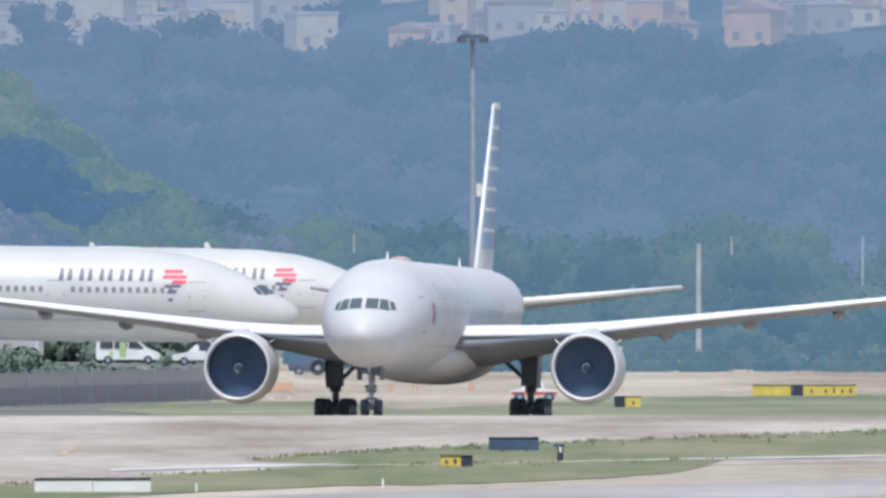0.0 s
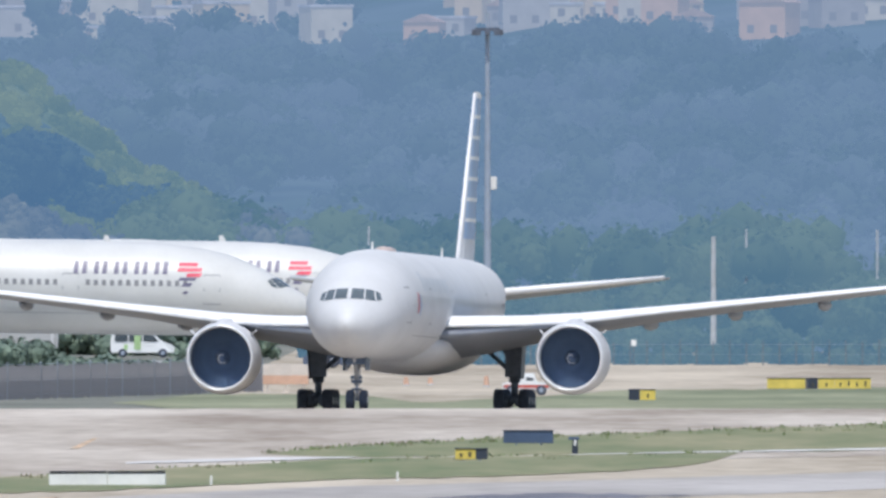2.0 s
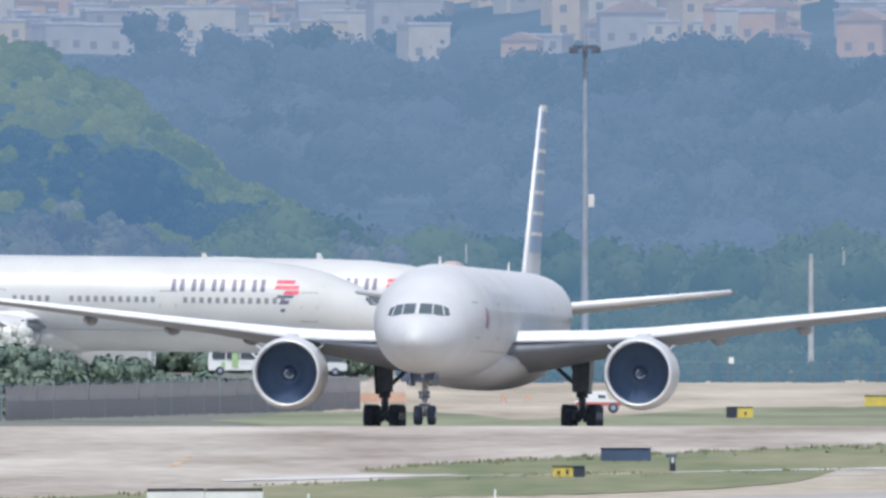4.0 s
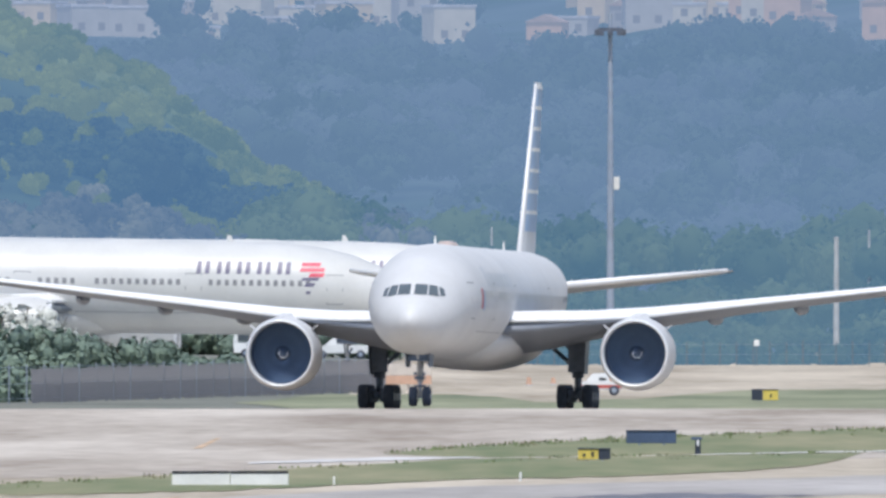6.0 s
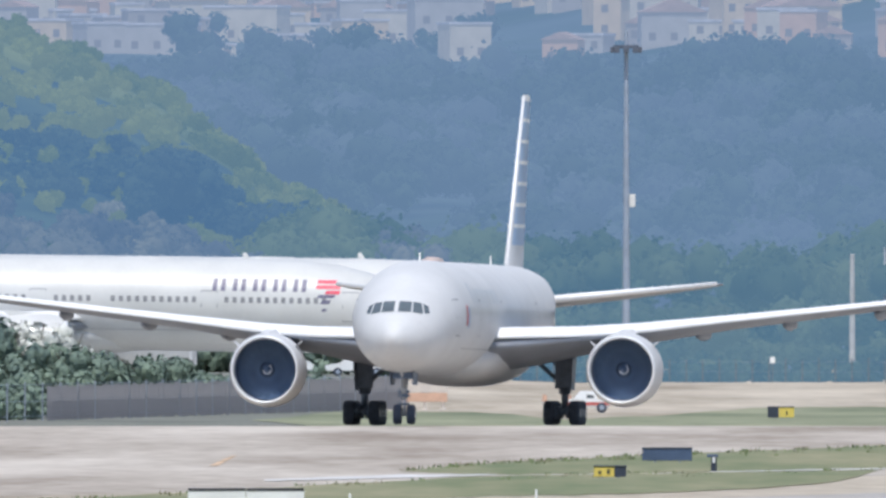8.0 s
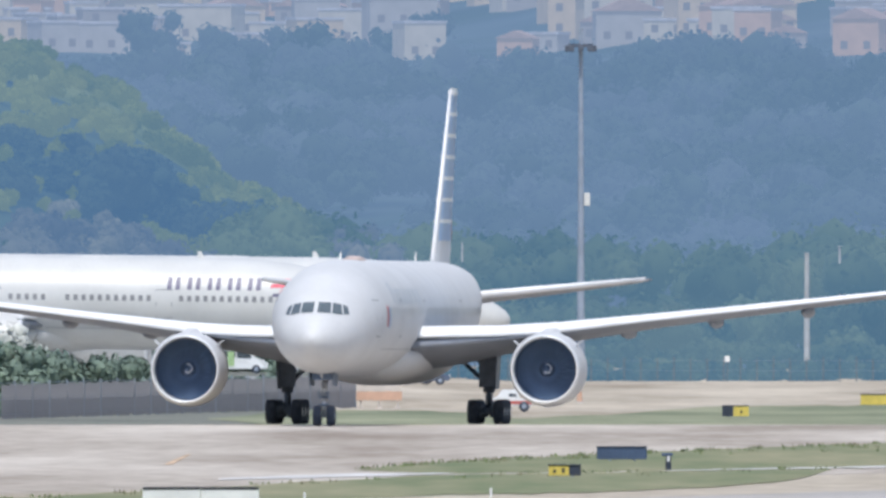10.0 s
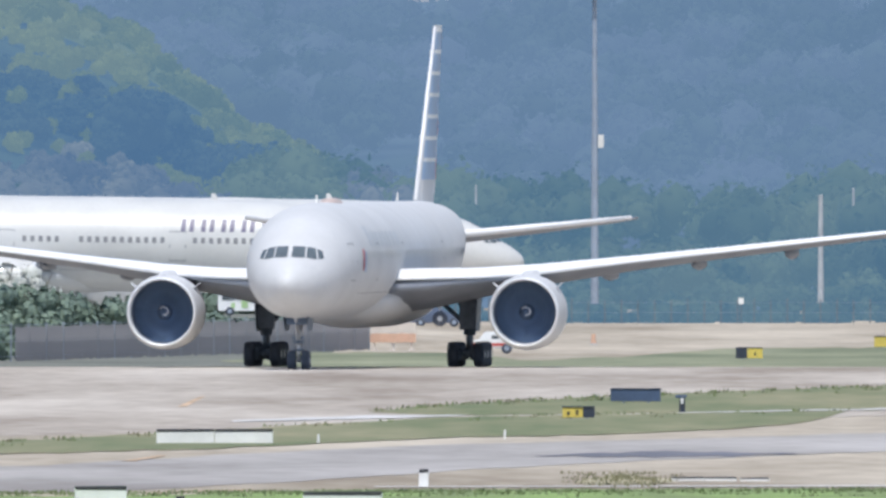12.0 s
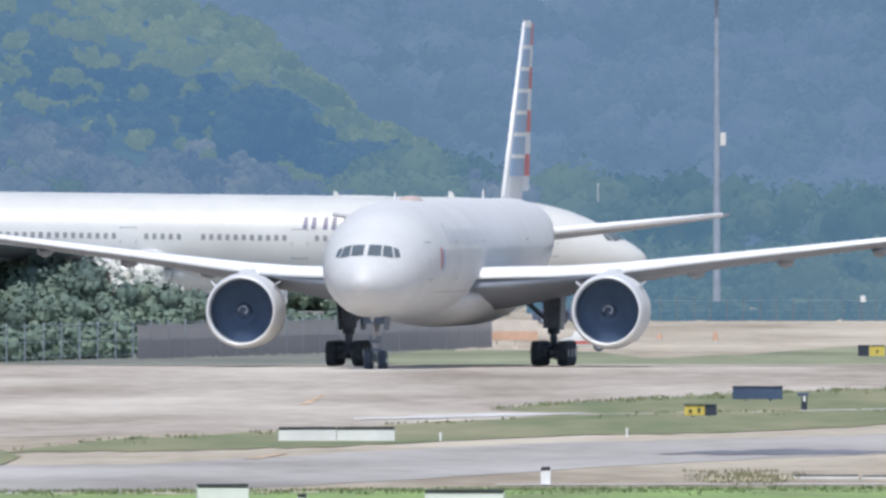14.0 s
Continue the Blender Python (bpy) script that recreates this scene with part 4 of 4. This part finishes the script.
for k, y in ((-188, 1134), (-518, 1112)):
    x = bearing(k, y)
    stake = thing("marker_stake", "thin pale stake in the turf edge", "marker", "turf stakes", pose(x, y, ground_z(x, y)))
    part("stick", rod(bmesh.new(), (0, 0, 0), (0, 0, 0.30), 0.045, 0.04, 8), block_white, stake)
    part("tip", rod(bmesh.new(), (0, 0, 0.30), (0, 0, 0.34), 0.04, 0.015, 8), block_white, stake)
block(165, 956, 2.0, 0.13, "low pale concrete slab lying beside the asphalt", "concrete_slab", 2, 0.6, 2)
block(255, 956, 0.9, 0.11, "short grimy concrete slab lying beside the asphalt", "concrete_slab", 1, 0.6, -3)

far_cement = material("blue_grey_far_post", (0.17, 0.20, 0.23), 0.9, 0, 0.2, 1.0)
x = bearing(230, 2524)
board = thing("marker_board", "small white board on a leg at the field edge", "sign", at=pose(x, 2524, ground_z(x, 2524)))
part("face", box(bmesh.new(), -0.21, 0.21, -0.03, 0.03, 1.6, 2.1, 0.02), block_white, board)
part("leg", rod(bmesh.new(), (0, 0, 0), (0, 0, 1.6), 0.04), far_cement, board)

far_fence = thing("boundary_fence", "blue-grey concrete posts of the far boundary fence", "fence", at=pose(0, 2530, ground_z(0, 2530)))
far_post = mesh_of("far_fence_post", rod(bmesh.new(), (0, 0, -0.2), (0, 0, 2.0), 0.055, 0.045, 8), far_cement)
for i in range(44):
    ob = new("post", far_post)
    ob.parent = far_fence
    ob.location = (-14 + i * 1.35, rng.uniform(-0.1, 0.1), rng.uniform(-0.15, 0.1))
for h in (0.9, 1.7):
    part("wire", rod(bmesh.new(), (-14, 0, h), (44.05, 0, h), 0.008, 0.008, 5), galv, far_fence)

# orange and cream equipment boards at the end of the fence, their colours paled for haze
bx = bearing(-386, 2030)
shed = thing("barrier_board", "haze-pale cream and orange barrier boards on feet", "barrier", at=pose(bx, 2030, ground_z(bx, 2030)))
for z0, z1, mt, nm in ((1.15, 1.85, cream, "haze-pale cream board"), (0.55, 1.12, orange, "haze-pale orange board")):
    bm = bmesh.new()
    box(bm, -1.5, 1.5, -0.06, 0.06, z0, z1, 0.02)
    part("board", bm, mt, shed, nm)
for c in (-1.2, 0.0, 1.2):
    bm = bmesh.new()
    box(bm, c - 0.18, c + 0.18, -0.3, 0.3, 0, 0.12, 0.02)
    box(bm, c - 0.06, c + 0.06, 0.07, 0.16, 0.1, 1.85)
    part("foot", bm, cream, shed)

# ---- perimeter fence ----
fence_cement = material("blue_grey_fence_post", (0.30, 0.34, 0.38), 0.9, 0, 0.2, 1.0)
slat_mat = material("fence_slat", (0.20, 0.21, 0.24), 0.85, 0, 0.15, 0.5, tint=(0.28, 0.265, 0.27))
def fence_line(f):
    """A place on the fence, which runs slantwise past the apron."""
    y = 2040 - 235 * f
    x = bearing(-428, 2040) + (bearing(-1420, 1805) - bearing(-428, 2040)) * f
    return x, y, ground_z(x, y)


fence = thing("fence", "grey slatted perimeter fence with pale posts", "fence", at=pose(0, 0, 0))
slat_me = mesh_of("slat", box(bmesh.new(), -0.065, 0.065, -0.02, 0.02, 0, 2.05, 0.012), slat_mat)
post_me = mesh_of("fence_post", rod(bmesh.new(), (0, 0, 0), (0, 0, 2.35), 0.05, 0.05, 8), fence_cement)
for i in range(290):
    f = i / 290 * 0.66
    x, y, z = fence_line(f)
    ob = new("slat", slat_me)
    ob.parent = fence
    ob.location = (x, y, z + rng.uniform(-0.04, 0.12))
for i in range(34):
    x, y, z = fence_line(i / 33)
    ob = new("post", post_me)
    ob.parent = fence
    ob.location = (x, y - 0.1, z)
for h in (0.3, 1.2, 2.2):
    p, q = fence_line(0), fence_line(1)
    bm = bmesh.new()
    rod(bm, (p[0], p[1], p[2] + h), (q[0], q[1], q[2] + h), 0.015, 0.015, 6)
    part("rail", bm, galv, fence)

# ---- shrubs and trees along the apron ----
def tree(x, y, h, r, leaf=0.2, per=700, label="leafy rounded tree beside the apron fence", leaves=leaf_near):
    gz = ground_z(x, y)
    t = thing("tree", label, "tree", "apron trees", pose(x, y, gz))
    bm = bmesh.new()
    rod(bm, (0, 0, -0.2), (0.1, 0, h * 0.45), 0.16, 0.09, 8)
    for i in range(5):
        a = i * 1.26
        rod(bm, (0.1, 0, h * (0.3 + 0.03 * i)), (r * 0.6 * math.cos(a), r * 0.6 * math.sin(a), h * 0.72), 0.07, 0.02, 6)
    part("trunk", bm, bark, t)
    cr = foliage("crown", "", leaves, [(0, 0, -0.62 * h, h * 1.62, r)], leaf, per, 0.74)
    cr.parent = t


for k, y, h, r in ((-1075, 2048, 5.0, 2.6), (-1010, 2048, 4.4, 2.2), (-1140, 2050, 6.2, 2.6), (-1215, 2055, 6.6, 2.9), (-1290, 2055, 6.6, 2.8), (-1370, 2060, 5.6, 2.9), (-1460, 2060, 5.0, 2.6),
                   (-950, 2052, 3.2, 1.9), (-890, 2056, 2.6, 1.8), (-835, 2060, 2.6, 1.9), (-770, 2052, 1.4, 1.5), (-705, 2058, 1.1, 1.4), (-640, 2052, 1.2, 1.4), (-580, 2058, 1.0, 1.4), (-520, 2052, 1.2, 1.3), (-470, 2054, 1.0, 1.2),
                   (-1250, 2046, 4.4, 2.6), (-1330, 2048, 4.2, 2.6), (-1110, 2046, 3.4, 2.2), (-1180, 2046, 3.8, 2.3)):
    x = bearing(k, y)
    tree(x, y, h, r, 0.13, 2600 if h > 4 else 1500, "leafy rounded tree beside the apron fence" if h > 4 else "low bushy shrub behind the apron fence")

tree(bearing(-1072, 2052), 2052, 6.4, 2.6, 0.12, 1500, "tree with pale leaves beside the apron fence", leaf_pale)
tree(bearing(-1020, 2052), 2052, 5.6, 1.9, 0.12, 900, "tree with pale leaves beside the apron fence", leaf_pale)

for k, h in ((-1085, 2.0), (-1120, 2.5), (-1160, 2.2), (-1205, 2.6), (-1250, 2.3), (-1300, 2.7), (-1350, 2.4), (-1400, 2.6)):
    y = 2040 - 235 * (-428 - k) / 992 + 22
    tree(bearing(k, y), y, h, 1.7, 0.12, 1500, "low bushy shrub behind the open fence posts")

for k in range(-900, -400, 42):
    y = 2440 + rng.uniform(-8, 8)
    tree(bearing(k, y), y, rng.uniform(3.4, 4.6), 2.1, 0.16, 900, "bushy tree behind the parked vehicles")

# ---- vehicles ----
van_white = material("van_paint", (0.74, 0.75, 0.75), 0.35, 0, 0.05, 0.8, coat=0.3)
car_dark = material("car_paint", (0.10, 0.13, 0.20), 0.35, 0, 0.08, 0.8, coat=0.3)
lime = material("lime_decal", (0.42, 0.60, 0.30), 0.5)
trim_red = material("vehicle_red", (0.50, 0.12, 0.10), 0.45)


def vehicle(name, label, at, profile, width, paint, glazing, wheels, extras=(), lower=None):
    """A vehicle from its side outline (x forward, z), with panes, wheels and lamps on both flanks."""
    v = thing(name, label, "vehicle", at=at)
    bm = bmesh.new()
    hw = width / 2
    loft(bm, [[(x, -hw * (0.86 if z > 1.15 else 1.0), z) for x, z in profile], [(x, hw * (0.86 if z > 1.15 else 1.0), z) for x, z in profile]])
    bmesh.ops.bevel(bm, geom=list(bm.edges), offset=0.05, segments=2, affect="EDGES")
    body = part("body", bm, paint, v)
    for s in (-1, 1):
        for x0, x1, z0, z1, lean in glazing:
            bm = bmesh.new()
            y0 = s * (hw * 0.94 + 0.03)
            q = [bm.verts.new(p) for p in ((x0, y0, z0), (x1, y0, z0), (x1 - lean, s * (hw * 0.86 + 0.02), z1), (x0, s * (hw * 0.86 + 0.02), z1))]
            f = bm.faces.new(q)
            bmesh.ops.solidify(bm, geom=[f], thickness=0.03)
            part("window", bm, glass, body, "dark side window")
        for x0, x1, z0, z1, mt in extras:
            bm = bmesh.new()
            box(bm, x0, x1, s * hw - 0.02, s * hw + 0.02, z0, z1)
            part("decal", bm, mt, body)
        for x in wheels:
            w = part("wheel", ring_y(0.34, 0.24), rubber, v, "black road tyre", True)
            w.location = (x, s * (hw - 0.08), 0.34)
            part("hubcap", ring_y(0.19, 0.26), galv, w, "grey hubcap")
    for s in (-1, 1):
        x = max(p[0] for p in profile)
        bm = bmesh.new()
        box(bm, x - 0.06, x + 0.02, s * hw * 0.7 - 0.14, s * hw * 0.7 + 0.14, 0.62, 0.82, 0.03)
        part("headlight", bm, lamp_glass, v)
    return v


def ring_y(r, w):
    bm = bmesh.new()
    revolve_y(bm, [(-w / 2, r * 0.8), (-w * 0.35, r), (w * 0.35, r), (w / 2, r * 0.8)], n=20, cap=True)
    return bm


VAN = [(-2.4, 0.35), (2.45, 0.35), (2.5, 0.75), (2.2, 1.05), (1.45, 1.25), (0.75, 1.95), (0.3, 2.05), (-2.3, 2.05), (-2.45, 1.2)]
PICKUP = [(-2.4, 0.42), (2.4, 0.42), (2.45, 0.85), (1.25, 1.02), (0.65, 1.62), (-0.55, 1.65), (-0.75, 1.05), (-2.4, 1.02)]
CAR = [(-2.0, 0.3), (2.0, 0.3), (2.05, 0.7), (1.1, 0.88), (0.4, 1.42), (-1.0, 1.45), (-1.8, 0.95), (-2.05, 0.9)]
vx = bearing(-640, 2400)
vehicle("van", "white minibus with a lime decal parked behind the airliner", pose(vx, 2400, ground_z(vx, 2400)), VAN, 1.9, van_white,
        ((-2.1, -1.1, 1.25, 1.8, 0), (-1.0, 0.0, 1.25, 1.8, 0), (0.1, 1.3, 1.25, 1.8, 0.55)), (-1.5, 1.6), ((-0.6, -0.1, 0.6, 1.7, lime), (-1.4, -1.1, 0.6, 1.0, lime)))
vx = bearing(-505, 2400)
vehicle("pickup", "white pickup truck parked behind the airliner", pose(vx, 2400, ground_z(vx, 2400), 0, 0, 180), PICKUP, 1.8, van_white, ((-0.5, 0.1, 1.12, 1.5, 0), (0.15, 0.9, 1.12, 1.5, 0.4)), (-1.5, 1.5))
vx = bearing(-855, 2400)
vehicle("van", "white delivery van parked behind the airliner", pose(vx, 2400, ground_z(vx, 2400)), VAN, 1.9, van_white, ((0.1, 1.3, 1.25, 1.8, 0.55),), (-1.5, 1.6))
vx = bearing(-308, 2370)
vehicle("car", "dark blue hatchback parked on the soil", pose(vx, 2370, ground_z(vx, 2370)), CAR, 1.7, car_dark, ((-1.1, -0.3, 0.92, 1.3, 0), (-0.2, 0.75, 0.92, 1.3, 0.4)), (-1.25, 1.3))
TUG = [(-1.5, 0.35), (1.5, 0.35), (1.55, 0.75), (0.8, 0.9), (0.45, 1.4), (-0.5, 1.42), (-0.65, 0.85), (-1.5, 0.8)]
escort = vehicle("tow_tractor", "small white and red tow tractor driving behind the airliner", pose(bearing(80, 1990), 1990, -0.75, 0, 0, 180), TUG, 1.6, van_white,
                 ((-0.45, 0.6, 0.95, 1.3, 0.25),), (-0.95, 0.95), ((-1.45, 1.45, 0.48, 0.68, trim_red),))

# ---- grass tufts along the turf edges ----
def tufts(name, label, mat, spots, h0, h1, w):
    V, F = [], []
    for i, (x, y) in enumerate(spots):
        z = ground_z(x, y) + 0.04
        for j in range(5):
            a = rng.uniform(0, 6.28)
            h = rng.uniform(h0, h1)
            dx, dy = math.cos(a) * w, math.sin(a) * w
            ox, oy = x + rng.normal() * 0.18, y + rng.normal() * 0.18
            lx, ly = rng.normal() * h * 0.35, rng.normal() * h * 0.35
            b = len(V)
            V += [(ox - dx, oy - dy, z), (ox + dx, oy + dy, z), (ox + lx, oy + ly, z + h)]
            F.append((b, b + 1, b + 2))
    me = bpy.data.meshes.new(name)
    me.from_pydata(V, [], F)
    me.materials.append(mat)
    return tagged(new(name, me), label, "grass", kind="stuff")


def along(far, near, n, k0, k1):
    out = []
    for _ in range(n):
        k = rng.uniform(k0, k1)
        d1, d0 = interp(far, k)[0], interp(near, k)[0]
        f = 1 - abs(rng.normal()) * 0.12
        d = d0 + (d1 - d0) * min(1.02, max(0, f))
        out.append((bearing(k, d), d))
    return out


V_NEAR = [(-1290, 1060), (-1017, 1065), (-727, 1083), (-497, 1112), (-297, 1140), (-47, 1152), (150, 1174), (271, 1198), (360, 1228), (415, 1288)]
V_FAR = [(-1290, 1062), (-1097, 1118), (-800, 1160), (-600, 1200), (-447, 1223), (-270, 1255), (1000, 1330)]
W_NEAR = [(-430, 1285), (-260, 1262), (1000, 1325)]
W_FAR = [(-430, 1287), (-350, 1312), (-260, 1340), (0, 1395), (271, 1445), (1000, 1570)]
tufts("grass", "green grass tufts along the verge's edge", blade_green, along(V_FAR, V_NEAR, 45, -1285, 400), 0.04, 0.15, 0.06)
tufts("grass", "green grass tufts along the far wedge of turf", blade_green, along(W_FAR, W_NEAR, 110, -425, 800), 0.05, 0.20, 0.07)
tufts("grass", "dry grass tufts along the turf's edge", blade_dry, along(V_FAR, V_NEAR, 20, -1285, 400) + along(W_FAR, W_NEAR, 40, -425, 800), 0.05, 0.22, 0.05)
tufts("grass", "lush grass tufts in the foreground", blade_green, along([(-2000, 905), (1000, 928)], [(-2000, 860), (1000, 860)], 700, -1500, 800), 0.03, 0.12, 0.05)
tufts("grass", "dry weeds beside the asphalt", blade_dry, [(bearing(20 + 45 * a, 958 + 13 * b), 958 + 13 * b) for a, b in rng.normal(size=(110, 2)).clip(-2.2, 2.2)], 0.03, 0.14, 0.04)

# ---- motions ----
# seconds, x, y, heading, height, pitch over the crest
JET = [(0.0, -7.09, 1702.2, 6.13, -0.29, -0.66), (1.0, -7.85, 1697.8, 5.96, -0.21, -0.66), (2.0, -8.63, 1693.1, 5.83, -0.13, -0.66),
       (3.0, -9.39, 1688.1, 5.71, -0.05, -0.65), (4.0, -10.17, 1682.9, 5.64, 0.02, -0.62), (5.0, -10.94, 1677.3, 5.58, 0.08, -0.58),
       (6.0, -11.72, 1671.5, 5.54, 0.13, -0.53), (7.0, -12.50, 1665.3, 5.54, 0.16, -0.46), (8.0, -13.34, 1658.9, 5.63, 0.14, -0.36),
       (9.0, -14.21, 1652.1, 5.73, 0.09, -0.24), (10.0, -15.11, 1645.1, 5.88, 0.03, -0.10), (11.0, -16.05, 1637.8, 6.05, -0.03, 0.05),
       (12.0, -17.07, 1630.2, 6.24, -0.08, 0.15), (13.0, -18.16, 1622.2, 6.47, -0.10, 0.20), (14.0, -19.31, 1614.0, 6.71, -0.10, 0.20)]


ESCORT = [(0.0, 80), (2.0, 40), (4.0, -5), (7.0, -72), (11.0, -184), (12.5, -224), (14.0, -264)]


def motions():
    walk(jet, [(t, pose(x, y, z, p, 0, -a)) for t, x, y, a, z, p in JET])
    walk(escort, [(t, pose(bearing(k, 1990), 1990, ground_z(bearing(k, 1990), 1990), 0, 0, 180)) for t, k in ESCORT])
    # the rudder swings as the jet begins its turn
    rake = Vector((0, fin_at(18.1)[0] + 0.66 * fin_at(18.1)[1], 18.1)) - jet_rudder.location
    pin = Vector(jet_rudder.location)
    walk(jet_rudder, [(t, Matrix.Translation(pin) @ Matrix.Rotation(radians(a), 4, rake)) for t, a in ((0.0, 0), (12.5, 0), (13.2, -1.5), (14.0, -6))])
    # tyres roll with the distance covered; the fans windmill
    for w in jet_wheels:
        r = 0.67 if abs(w.location.z - 0.67) < 0.01 else 0.535
        at = Vector(w.location)
        rows = []
        for i in range(141):
            t = i / 10
            k = min(int(t), 13)
            y = JET[k][2] + (JET[k + 1][2] - JET[k][2]) * (t - k)
            rows.append((t, Matrix.Translation(at) @ Matrix.Rotation((JET[0][2] - y) / r, 4, "X")))
        walk(w, rows)
    for f in jet_fans:
        at = Vector(f.location)
        walk(f, [(i / 10, Matrix.Translation(at) @ Matrix.Rotation(radians(88.0 * i), 4, "Y")) for i in range(141)])


motions()
